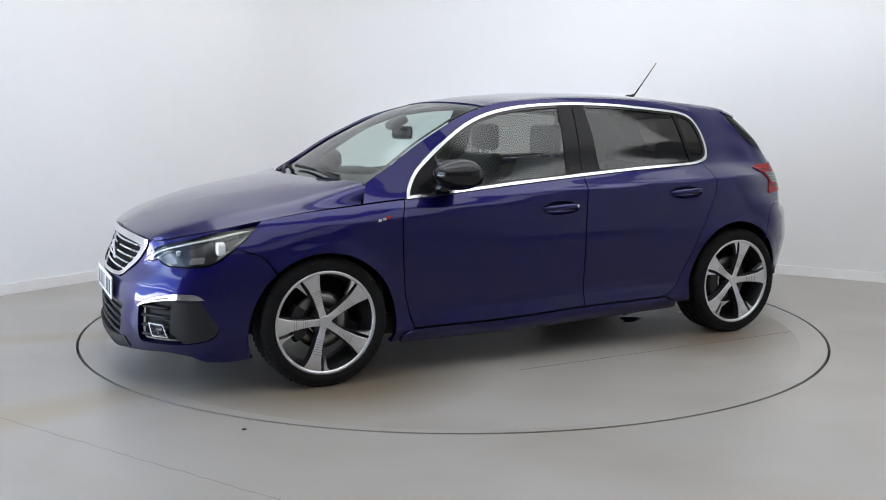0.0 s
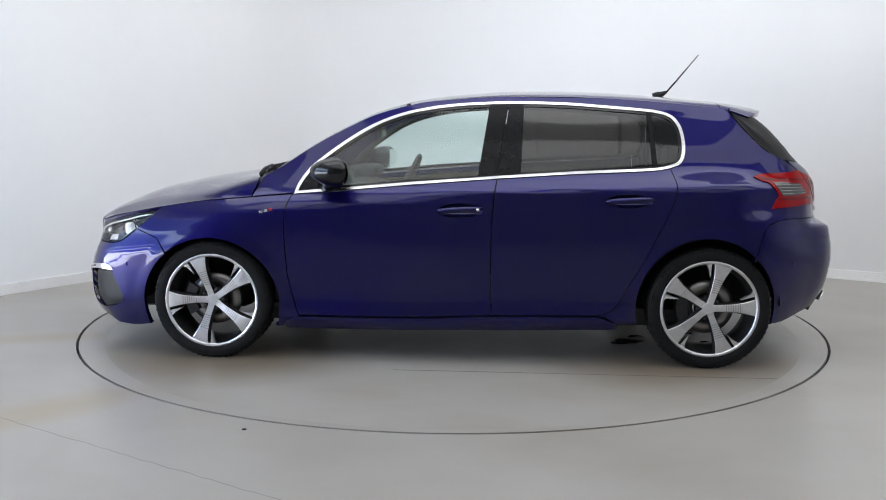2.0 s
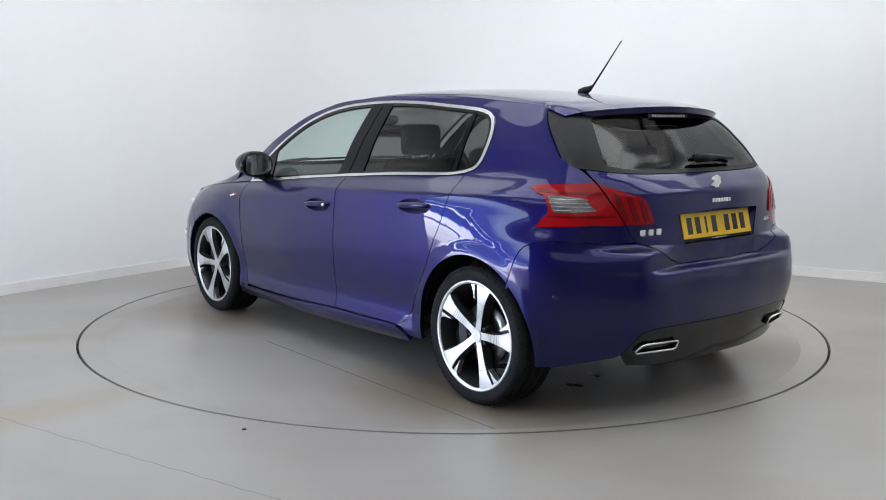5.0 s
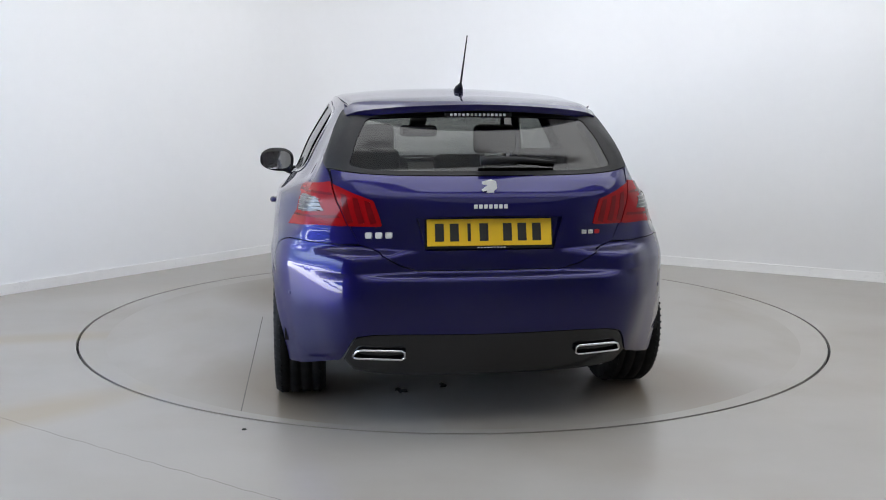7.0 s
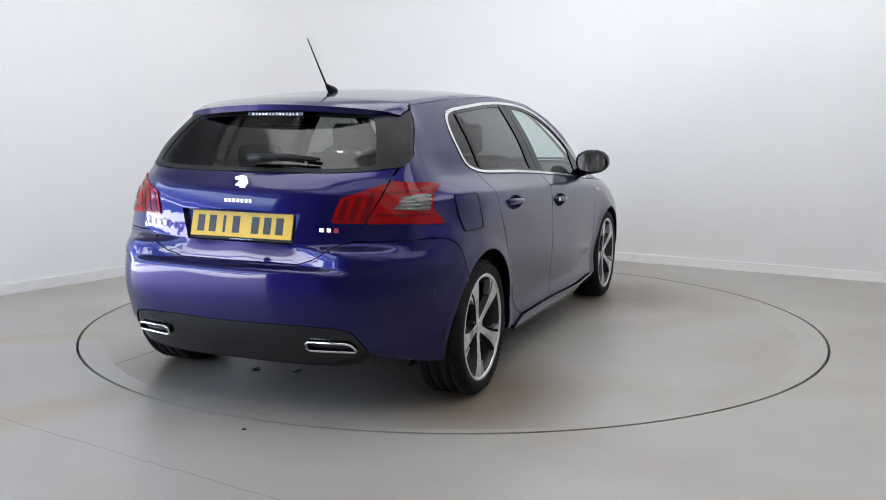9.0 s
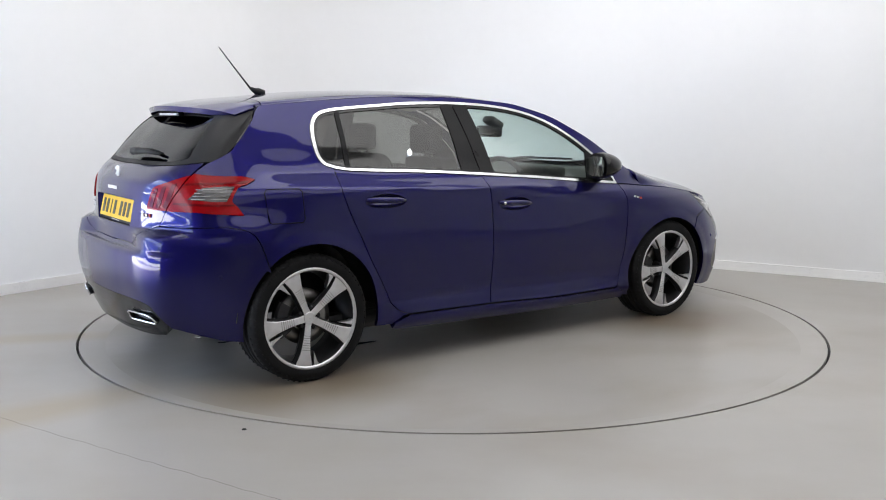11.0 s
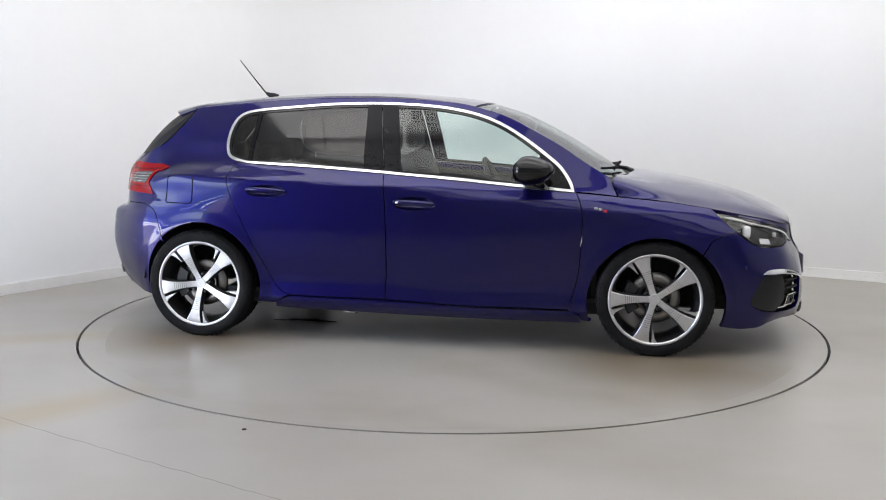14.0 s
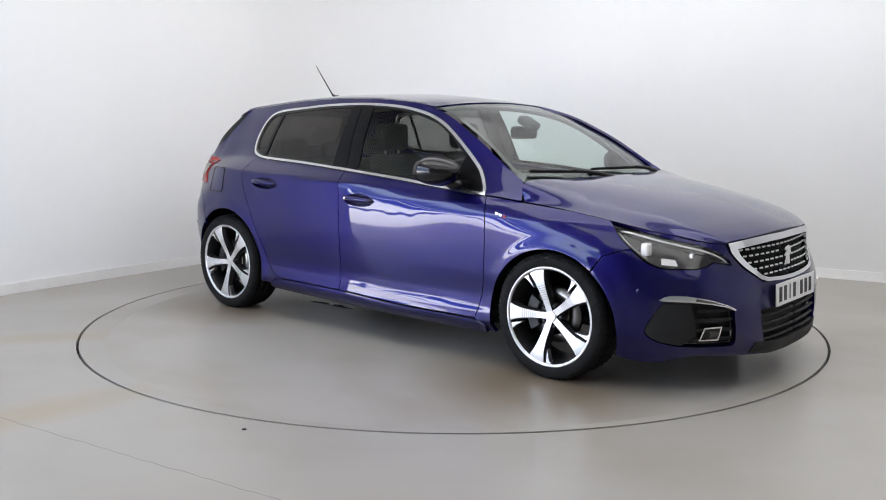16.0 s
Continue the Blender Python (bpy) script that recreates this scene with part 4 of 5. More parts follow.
# lettering and emblems on the tailgate and wings, as plain bars
badge("emblem", on_skin(S_END, .992, .002), -1, .088, tailgate, LAMPWHITE)
for k in range(7):
    bm = bmesh.new()
    box(bm, on_skin(*ry(abs(.062 - k * .0207) + 1e-4, .929), .002, 1 if k <= 3 else -1), (.004, .0145, .017), .001)
    part("bar", bm, LAMPWHITE, tailgate)
for k in range(3):
    bm = bmesh.new()
    box(bm, on_skin(*ry(.494 - k * .040, .812 + k * .001), .002, 1), (.005, .030, .026), .006)
    part("bar", bm, LAMPWHITE, tailgate)
for k in range(3):
    bm = bmesh.new()
    box(bm, on_skin(*ry(.400 + k * .030, .818), .002, -1), (.005, .022, .018), .002)
    part("bar", bm, SATIN if k < 2 else REDMARK, tailgate)
for sd in (1, -1):
    for k in range(3):
        bm = bmesh.new()
        box(bm, on_skin(*fx(-.280 - (k if sd > 0 else 2 - k) * .025, .792 + (k if sd > 0 else 2 - k) * .006), .002, sd), (.019, .004, .013), .0015, Matrix.Rotation(radians(9), 4, "Y"))
        part("wing_bar", bm, SATIN if k < 2 else REDMARK, car)

# high brake light, rear wiper, exhaust trims, aerial
bm = bmesh.new()
box(bm, (-2.962, 0, 1.300), (.03, .30, .022), .004)
brake = part("brake_light", bm, BLACK, car, "slim clear high-level brake light")
for k in range(14):
    bm = bmesh.new()
    box(bm, (-2.976, -.117 + k * .018, 1.300), (.010, .012, .012), .003)
    part("lens_cell", bm, LAMPWHITE, brake)
bm = bmesh.new()
p = [on_skin(*ry(.02, 1.085), .035, 1), on_skin(*ry(.06, 1.088), .035, -1), on_skin(*ry(.16, 1.092), .030, -1), on_skin(*ry(.305, 1.088), .020, -1)]
tube(bm, p, [.020, .019, .012, .006], 10)
wiper = part("rear_wiper", bm, PLASTIC, car, "black rear wiper folded on the glass", smooth=True)
bm = bmesh.new()
tube(bm, [on_skin(*ry(.0 + .001, 1.110), .012, 1), on_skin(*ry(.15, 1.112), .012, -1), on_skin(*ry(.31, 1.098), .012, -1)], .007, 8)
part("blade", bm, RUBBER, wiper, smooth=True)
for sd in (1, -1):
    ex = [(.368, .352), (.530, .352), (.548, .346), (.566, .322), (.560, .314), (.548, .312), (.372, .312), (.358, .320), (.358, .345)]
    bm = bmesh.new()
    pts = [Vector((on_skin(*ry(y, z), .0).x - .012, y * sd, z)) for y, z in ex]
    tube(bm, pts + pts[:1], .0055, 8)
    e = part("exhaust_trim", bm, CHROME, car, "chrome exhaust trim", smooth=True)
    bm = bmesh.new()
    vs = [bm.verts.new(q) for q in pts]
    ws = [bm.verts.new(q + Vector((.06, 0, .004))) for q in pts]
    for i in range(len(vs)):
        j = (i + 1) % len(vs)
        bm.faces.new((vs[i], vs[j], ws[j], ws[i]))
    bm.faces.new(ws)
    part("exhaust_throat", bm, PLASTIC, e)
    bm = bmesh.new()
    lathe(bm, [(-.004, .010), (.001, .010), (.002, .0085), (.002, .0005)], 16)
    ob = part("parking_sensor", bm, PAINT, car, smooth=True)
    ob.location = on_skin(*fx(-3.05, .55), .0, sd) + OFFSET
    ob.rotation_euler = (0, 0, 0.5 if sd > 0 else math.pi - .5)
bm = bmesh.new()
tube(bm, [(-2.43, 0, 1.415), (-2.46, 0, 1.425), (-2.49, 0, 1.435), (-2.505, 0, 1.447)], [.022, .022, .014, .008], 10)
for v in bm.verts:
    v.co.z = max(v.co.z, 1.405)
aerial = part("aerial", bm, PLASTIC, car, "black whip aerial on the roof", smooth=True)
bm = bmesh.new()
tube(bm, [(-2.500, 0, 1.434), (-2.60, 0, 1.555), (-2.685, 0, 1.660)], [.0055, .0038, .0026], 8)
part("rod", bm, PLASTIC, aerial, smooth=True)

# fuel flap and its joint on the right flank
flap = [fx(-2.735 + a, .868 + b) for a, b in ((-.085, -.07), (-.075, -.08), (.075, -.08), (.088, -.065), (.088, .065), (.075, .078), (-.075, .078), (-.087, .062))]
fuel = sheet("fuel_flap", SKIN, [flap], PAINT, car, off=.0015, side=-1, rim=.004)
skin_tube("joint", flap, .0028, MATTE, fuel, -1, .0022, closed=True)


# door mirrors
def mirror(sd):
    bm = bmesh.new()
    bmesh.ops.create_uvsphere(bm, u_segments=28, v_segments=18, radius=1)
    for v in bm.verts:
        x, y, z = v.co
        k = [math.copysign(abs(c) ** .82, c) for c in (x, y, z)]
        px, py, pz = k[0] * .125, k[1] * .110, k[2] * .078 * (1 - .30 * max(0, k[0]))
        if k[0] < -.35:
            px = -.035 + (k[0] + .35) * .02
        pz *= 1 - .18 * k[1] if k[2] < 0 else 1
        px -= .03 * k[1] * k[1] + .018 * k[1]
        v.co = (-.680 + px, (.940 + py) * sd, 1.008 + pz)
    m = part("door_mirror", bm, BLACK, car, "gloss black door mirror", smooth=True)
    bm = bmesh.new()
    n = 24
    rings = []
    for f in (.02, .5, .8, 1.0):
        row = []
        for i in range(n):
            a = 2 * math.pi * i / n
            c, h = (f * math.copysign(abs(q) ** .7, q) for q in (math.cos(a), math.sin(a)))
            k = .84 * c
            row.append(bm.verts.new((-.7325 - .030 * k * k - .018 * k, (.940 + .092 * c) * sd, 1.006 + .060 * h)))
        rings.append(row)
    bm.faces.new(rings[0])
    for p, q in zip(rings, rings[1:]):
        for i in range(n):
            bm.faces.new((p[i], p[(i + 1) % n], q[(i + 1) % n], q[i]))
    part("mirror_glass", bm, MIRROR, m, smooth=True)
    bm = bmesh.new()
    tube(bm, [(-.60, .80 * sd, .925), (-.635, .86 * sd, .938), (-.66, .90 * sd, .958)], [.034, .030, .026], 10)
    part("mirror_arm", bm, BLACK, m, smooth=True)
    bm = bmesh.new()
    tube(bm, [(-.592, .90 * sd, .998), (-.608, .97 * sd, .999), (-.645, 1.025 * sd, 1.001)], .0035, 6)
    part("indicator_strip", bm, CHROME, m, smooth=True)


mirror(1)
mirror(-1)

# cowl and front wipers
COWL = Patch([[(-.085, 0, .962), (-.15, 0, .952), (-.22, 0, .985)], [(-.13, .42, .958), (-.19, .41, .950), (-.26, .40, .985)], [(-.235, .74, .950), (-.275, .735, .948), (-.32, .72, .975)]])
sheet("cowl", COWL, [[(0, 0), (0, 1), (0, 2), (1, 2), (1, 1), (1, 0)]], PLASTIC, car, both=True, ds=.1, dz=.125, rim=0, off=-.006)


def scr(u, v, off):
    p = SCREEN.at([u], [abs(v)], off)[0][0]
    return Vector((p[0], p[1] * (1 if v >= 0 else -1), p[2]))


for v0, v1, v2 in ((1.45, .62, -.45), (-.25, -.95, -1.72)):
    bm = bmesh.new()
    tube(bm, [scr(-.01, v0, .030), scr(.03, (v0 + v1) / 2, .040), scr(.06, v1, .036)], [.014, .010, .008], 8)
    w = part("windscreen_wiper", bm, PLASTIC, car, "black windscreen wiper", smooth=True)
    bm = bmesh.new()
    tube(bm, [scr(.045, v0 * .86, .018), scr(.068, v1, .024), scr(.088, v2, .018)], .008, 6)
    part("blade", bm, RUBBER, w, smooth=True)


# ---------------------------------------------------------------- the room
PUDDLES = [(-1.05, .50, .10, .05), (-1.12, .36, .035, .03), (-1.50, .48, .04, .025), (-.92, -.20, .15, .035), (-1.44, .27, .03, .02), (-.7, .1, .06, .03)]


def flat(name, verts, mat, label="", kind="structure", cat=""):
    bm = bmesh.new()
    bm.faces.new([bm.verts.new(v) for v in verts])
    return tagged(part(name, bm, mat), label, cat, kind=kind)


def ring(bm, a, b, n=160):
    """A flat band between two ovals given as (cx, cy, rx, ry, z)."""
    v = [[bm.verts.new((c[0] + c[2] * math.cos(2 * math.pi * i / n), c[1] + c[3] * math.sin(2 * math.pi * i / n), c[4])) for i in range(n)] for c in (a, b)]
    for i in range(n):
        j = (i + 1) % n
        bm.faces.new((v[0][i], v[1][i], v[1][j], v[0][j]))


def ring_floor():
    bm = bmesh.new()
    ring(bm, (0, .06, 2.287, 2.220, 0), (0, 0, 18, 18, 0))
    ring(bm, (0, .06, 2.287, 2.220, -.12), (0, .06, 2.287, 2.220, 0))
    bmesh.ops.remove_doubles(bm, verts=bm.verts, dist=1e-5)
    return bm


def floor_material(name, stain_shade):
    """Glossy grey floor paint: cloudy tone, brown stains, on the disc with shade under the car painted in, fine specks,
    scuffs in the gloss.
    """
    m = bpy.data.materials.new(name)
    m.use_nodes = True
    nt = m.node_tree
    b = nt.nodes["Principled BSDF"]
    tc = nt.nodes.new("ShaderNodeTexCoord")

    def noise_at(scale, detail, stretch=(1, 1, 1)):
        mp, n = nt.nodes.new("ShaderNodeMapping"), nt.nodes.new("ShaderNodeTexNoise")
        mp.inputs["Scale"].default_value = stretch
        n.inputs["Scale"].default_value, n.inputs["Detail"].default_value = scale, detail
        nt.links.new(tc.outputs["Object"], mp.inputs[0])
        nt.links.new(mp.outputs[0], n.inputs["Vector"])
        return n.outputs[0]

    def ranged(src, a, b2, c, d):
        r = nt.nodes.new("ShaderNodeMapRange")
        for k, v in zip((1, 2, 3, 4), (a, b2, c, d)):
            r.inputs[k].default_value = v
        nt.links.new(src, r.inputs[0])
        return r.outputs[0]

    def mixed(fac, a, col2):
        x = nt.nodes.new("ShaderNodeMix")
        x.data_type = "RGBA"
        nt.links.new(fac, x.inputs[0])
        if isinstance(a, tuple):
            x.inputs[6].default_value = (*a, 1)
        else:
            nt.links.new(a, x.inputs[6])
        x.inputs[7].default_value = (*col2, 1)
        return x.outputs[2]
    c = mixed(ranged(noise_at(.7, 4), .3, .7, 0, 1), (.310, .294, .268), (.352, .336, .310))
    c = mixed(ranged(noise_at(1.1, 4, (1, 1.6, 1)), .45, .95, 0, stain_shade), c, (.215, .170, .115))
    # on the disc: tyre dirt and shade under the car, both as brown
    for cx, cy, rx, rr, turn in ((-2.5, -.60, 1.1, .16, 13), (-1.85, -1.95, .75, .22, 46)) if stain_shade < .7 else ((1.15, 1.05, .85, .60, 8), (1.25, -.85, .80, .62, -12), (-1.30, 1.02, .9, .5, 5), (-1.45, -.75, .8, .55, 15), (.1, .2, 1.3, .7, 10)):
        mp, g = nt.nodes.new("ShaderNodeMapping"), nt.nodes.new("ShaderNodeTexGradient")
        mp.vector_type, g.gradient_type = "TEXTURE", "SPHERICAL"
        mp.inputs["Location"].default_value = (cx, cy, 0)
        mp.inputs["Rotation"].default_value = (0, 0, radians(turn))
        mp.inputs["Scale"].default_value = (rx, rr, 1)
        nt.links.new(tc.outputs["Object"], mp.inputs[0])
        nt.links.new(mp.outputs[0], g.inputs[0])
        c = mixed(ranged(g.outputs[1], 0, .7, 0, .75 if stain_shade < .7 else .8), c, (.30, .245, .165) if stain_shade < .7 else (.15, .112, .07))
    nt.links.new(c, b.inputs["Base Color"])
    nt.links.new(ranged(noise_at(1.2, 2), .3, .7, .285, .34), b.inputs["Roughness"])
    bp = nt.nodes.new("ShaderNodeBump")
    bp.inputs["Strength"].default_value, bp.inputs["Distance"].default_value = .03, .003
    nt.links.new(noise_at(18, 4), bp.inputs["Height"])
    nt.links.new(bp.outputs[0], b.inputs["Normal"])
    return m


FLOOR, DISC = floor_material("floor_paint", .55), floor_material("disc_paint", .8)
JOINT = material("joint", (.15, .142, .13), .7, 0, .2, 10)
GROOVE = material("groove", (.02, .02, .02), .8, 0, .2, 10)
tagged(part("floor", ring_floor(), FLOOR), "grey painted concrete floor", kind="structure")
bm = bmesh.new()
ring(bm, (0, 0, 2.10, 2.10, 0), (0, .06, 2.272, 2.203, 0))
ring(bm, (0, .06, 2.272, 2.203, 0), (0, .06, 2.272, 2.203, -.04))
bmesh.ops.remove_doubles(bm, verts=bm.verts, dist=1e-5)
tagged(part("floor_rim", bm, FLOOR), "grey painted rim round the turntable", kind="structure")
bm = bmesh.new()
ring(bm, (0, .06, 2.262, 2.192, -.022), (0, .06, 2.293, 2.226, -.022))
tagged(part("floor_gap", bm, GROOVE), "dark gap round the turntable", kind="structure")
turntable = tagged(new("turntable"), "round grey painted turntable flush with the floor", "turntable")
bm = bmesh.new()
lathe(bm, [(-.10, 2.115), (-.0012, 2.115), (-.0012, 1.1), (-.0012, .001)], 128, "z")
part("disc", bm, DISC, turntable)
bm = bmesh.new()
box(bm, (-.77, 1.211, -.001), (2.0, .005, .001))
part("plate_joint", bm, JOINT, turntable)
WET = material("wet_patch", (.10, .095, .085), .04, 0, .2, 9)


def puddle(x, y, w, d, seed):
    """A thin film of water with an uneven edge, left on the turntable."""
    rnd = random.Random(seed)
    bm = bmesh.new()
    n = 28
    ph = [rnd.uniform(0, 6.28) for _ in range(4)]
    vs = []
    for i in range(n):
        a = 2 * math.pi * i / n
        r = 1 + .28 * math.sin(2 * a + ph[0]) + .2 * math.sin(3 * a + ph[1]) + .14 * math.sin(5 * a + ph[2]) + .08 * math.sin(9 * a + ph[3])
        vs.append(bm.verts.new((x + w * r * math.cos(a), y + d * r * math.sin(a), .0004)))
    bm.faces.new(vs)
    part("wet_patch", bm, WET, turntable, "dark film of water")


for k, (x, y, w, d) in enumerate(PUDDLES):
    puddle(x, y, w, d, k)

# two white walls that meet in a round corner
A0, A1 = Vector((-3.27, .68, 0)), Vector((-1.71, 2.93, 0))
B0, B1 = Vector((1.55, 2.49, 0)), Vector((3.47, 1.43, 0))


def wall_line():
    da, db = (A1 - A0).normalized(), (B1 - B0).normalized()
    k = ((B0.x - A0.x) * -db.y + db.x * (B0.y - A0.y)) / (da.x * -db.y + db.x * da.y)
    corner = A0 + da * k
    r = 1.15
    p, q = corner - da * r, corner + db * r
    pts = [A0 - da * 1.7]
    for i in range(25):
        t = i / 24
        pts.append((1 - t) ** 2 * p + 2 * t * (1 - t) * corner + t * t * q)
    pts.append(B1 + db * 4.75)
    return pts


HEIGHT = 4.2


def upright(pts, h0, h1, thick, face=0.0):
    """A wall of even thickness behind a line on the plan."""
    bm = bmesh.new()
    front, back = [], []
    for i, p in enumerate(pts):
        d = (pts[min(i + 1, len(pts) - 1)] - pts[max(i - 1, 0)]).normalized()
        n = Vector((d.y, -d.x, 0))
        a, b = p + n * face, p - n * thick
        front.append([bm.verts.new((a.x, a.y, h)) for h in (h0, h1)])
        back.append([bm.verts.new((b.x, b.y, h)) for h in (h0, h1)])
    for i in range(len(pts) - 1):
        for a in (front, back):
            bm.faces.new((a[i][0], a[i + 1][0], a[i + 1][1], a[i][1]))
        bm.faces.new((front[i][1], front[i + 1][1], back[i + 1][1], back[i][1]))
    for k in (0, -1):
        bm.faces.new((front[k][0], front[k][1], back[k][1], back[k][0]))
    return bm


WALLS = wall_line()
tagged(part("wall_back", upright(WALLS, 0, HEIGHT, .2), WALL, smooth=True), "plain white painted wall with a rounded corner", kind="structure")
tagged(part("baseboard", upright(WALLS, 0, .078, .0, .012), SKIRT), "white painted skirting along the wall", kind="structure")
tagged(part("ceiling", (lambda b: (box(b, (1.75, -1.8, HEIGHT + .1), (12.3, 14, .2)), b)[1])(bmesh.new()), CEIL), "white ceiling", kind="structure")
tagged(part("wall_behind", (lambda b: (box(b, (2, -8.6, HEIGHT / 2), (12.4, .2, HEIGHT)), b)[1])(bmesh.new()), DARKWALL), "unseen wall behind the camera, darkened for dim reflections", kind="structure")
tagged(part("wall_right", (lambda b: (box(b, (7.6, -4.3, HEIGHT / 2), (.2, 8.4, HEIGHT)), b)[1])(bmesh.new()), WALL), "plain white side wall", kind="structure")
tagged(part("wall_left", (lambda b: (box(b, (-4.2, -6.75, HEIGHT / 2), (.2, 3.5, HEIGHT)), b)[1])(bmesh.new()), DARKWALL), "unseen wall beside the open door, darkened for dim reflections", kind="structure")
tagged(part("lintel", (lambda b: (box(b, (-4.25, -2.85, 3.75), (.2, 4.25, .9)), b)[1])(bmesh.new()), WALL), "white wall above the open door", kind="structure")


def yard_material():
    """Daylight distance: pale ground haze, a bluish band of far sheds and parked vehicles, a bright cloudy sky."""
    m = bpy.data.materials.new("yard")
    m.use_nodes = True
    nt = m.node_tree
    nt.nodes.clear()
    out, em, tc, sep, ramp, mp, nz, mad, nz2, mp2, mad2 = (nt.nodes.new("ShaderNode" + q) for q in ("OutputMaterial", "Emission", "TexCoord", "SeparateXYZ", "ValToRGB", "Mapping", "TexNoise", "Math", "TexNoise", "Mapping", "Math"))
    mp.inputs["Scale"].default_value = (1, .5, 1.0)
    mp2.inputs["Scale"].default_value = (1, 3.5, .6)
    nz.inputs["Scale"].default_value, nz.inputs["Detail"].default_value = 1.4, 6
    nz2.inputs["Scale"].default_value, nz2.inputs["Detail"].default_value = 1.2, 2
    for node, k in ((mad, .6), (mad2, .4)):
        node.operation = "MULTIPLY_ADD"
        node.inputs[1].default_value = k
    for a, b in ((mp, nz), (mp2, nz2)):
        nt.links.new(tc.outputs["Object"], a.inputs[0])
        nt.links.new(a.outputs[0], b.inputs["Vector"])
    nt.links.new(tc.outputs["Object"], sep.inputs[0])
    nt.links.new(nz.outputs[0], mad.inputs[0])
    nt.links.new(sep.outputs[2], mad.inputs[2])
    nt.links.new(nz2.outputs[0], mad2.inputs[0])
    nt.links.new(mad.outputs[0], mad2.inputs[2])
    k = nt.nodes.new("ShaderNodeMath")
    k.operation, k.inputs[1].default_value = "DIVIDE", 6.0
    nt.links.new(mad2.outputs[0], k.inputs[0])
    nt.links.new(k.outputs[0], ramp.inputs[0])
    e = ramp.color_ramp.elements
    e[0].position, e[0].color = .08, (.60, .60, .60, 1)
    e[1].position, e[1].color = .75, (.24, .30, .38, 1)
    for p, c in ((.16, (.85, .88, .92)), (.166, (.05, .07, .15)), (.18, (.05, .07, .15)), (.186, (.9, .93, .97)), (.24, (.8, .86, .94)), (.25, (.03, .06, .16)), (.33, (.025, .05, .13)),
                 (.336, (.9, .95, 1)), (.346, (.8, .9, 1)), (.352, (.03, .06, .15)), (.415, (.03, .06, .14)), (.42, (.8, .9, 1)), (.43, (.04, .07, .15)), (.55, (.06, .09, .15))):
        q = e.new(p)
        q.color = (*c, 1)
    em.inputs[1].default_value = YARD
    nt.links.new(ramp.outputs[0], em.inputs[0])
    nt.links.new(em.outputs[0], out.inputs[0])
    return m


YARD = 6.8
bm = bmesh.new()
box(bm, (0, 0, 2.6), (.1, 16, 5.2))
yard = tagged(part("backdrop", bm, yard_material()), "bright daylight yard seen through the open door", kind="structure")
yard.location = (-9.0, -3.2, 0)


APRON = material("yard_concrete", (.56, .55, .53), .85, 0, .12, .8, .2, 40)
bm = bmesh.new()
box(bm, (-6.7, -3.0, -.004), (4.5, 16, .012))
tagged(part("pavement", bm, APRON), "pale sunlit concrete apron outside the open door", kind="structure")


def light_panel(x, y, w, d, strength):
    bm = bmesh.new()
    box(bm, (0, 0, 0), (w + .05, d + .05, .05), .006)
    ob = tagged(part("ceiling_light", bm, SKIRT), "flat white ceiling light panel, unseen", "ceiling light", "ceiling lights")
    ob.location = (x, y, HEIGHT - .026)
    bm = bmesh.new()
    box(bm, (0, 0, -.03), (w, d, .012), .003)
    part("diffuser", bm, glow("panel_glow", (.97, .985, 1.0), strength), ob)
    return ob


# the rows at y -4.0 and -6.8 are added as unseen fill light
for y, strength in ((1.6, .46), (-1.2, .84), (-4.0, .50), (-6.8, .18)):
    light_panel(1.4, y, 8.4, 2.1, strength)


def floor_crack(pts, w):
    bm = bmesh.new()
    rnd = random.Random(5)
    a = []
    for i in range(41):
        t = i / 40
        p = Vector(pts[0]).lerp(Vector(pts[1]), t) + Vector((0, rnd.uniform(-.006, .006), 0))
        a.append([bm.verts.new((p.x, p.y - w / 2, .0006)), bm.verts.new((p.x, p.y + w / 2, .0006))])
    for p, q in zip(a, a[1:]):
        bm.faces.new((p[0], q[0], q[1], p[1]))
    return tagged(part("floor_crack", bm, JOINT), "fine crack across the grey floor", kind="structure")


floor_crack([(-2.3, -1.78, 0), (-.55, -2.84, 0)], .003)
bm = bmesh.new()
lathe(bm, [(.0, .010), (.003, .008), (.003, .0005)], 16, "z")
stud = tagged(part("floor_stud", bm, GROOVE), "small dark stud in the grey floor", "stud")
stud.location = (-.86, -2.12, 0)


# ---------------------------------------------------------------- what moves
TURN = [207.57, 200.04, 192.11, 184.52, 176.56, 168.99, 160.92, 153.27, 145.61, 137.96, 130.30, 122.65, 114.55, 107.08, 98.99, 91.55, 83.48,
        76.00, 68.04, 60.31, 52.48, 44.66, 36.83, 29.01, 21.18, 13.92, 6.22, -0.89, -8.92, -15.97, -24.41, -32.11, -40.00]


def motions():
    for thing in (car, turntable):
        walk(thing, [(i * 0.5, pose(0, 0, 0, 0, 0, a)) for i, a in enumerate(TURN)])


# ---------------------------------------------------------------- wheels
def tyre_mesh():
    bm = bmesh.new()
    prof = [(-.105, .243), (-.112, .262), (-.114, .285), (-.108, .303), (-.098, .3125), (-.085, .3165)]
    for g in (-.05, 0.0, .05):
        prof += [(g - .007, .3185), (g - .005, .311), (g + .005, .311), (g + .007, .3185)]
    prof += [(.085, .3165), (.098, .3125), (.108, .303), (.114, .285), (.112, .262), (.105, .243)]
    lathe(bm, prof, 96)
    return bm


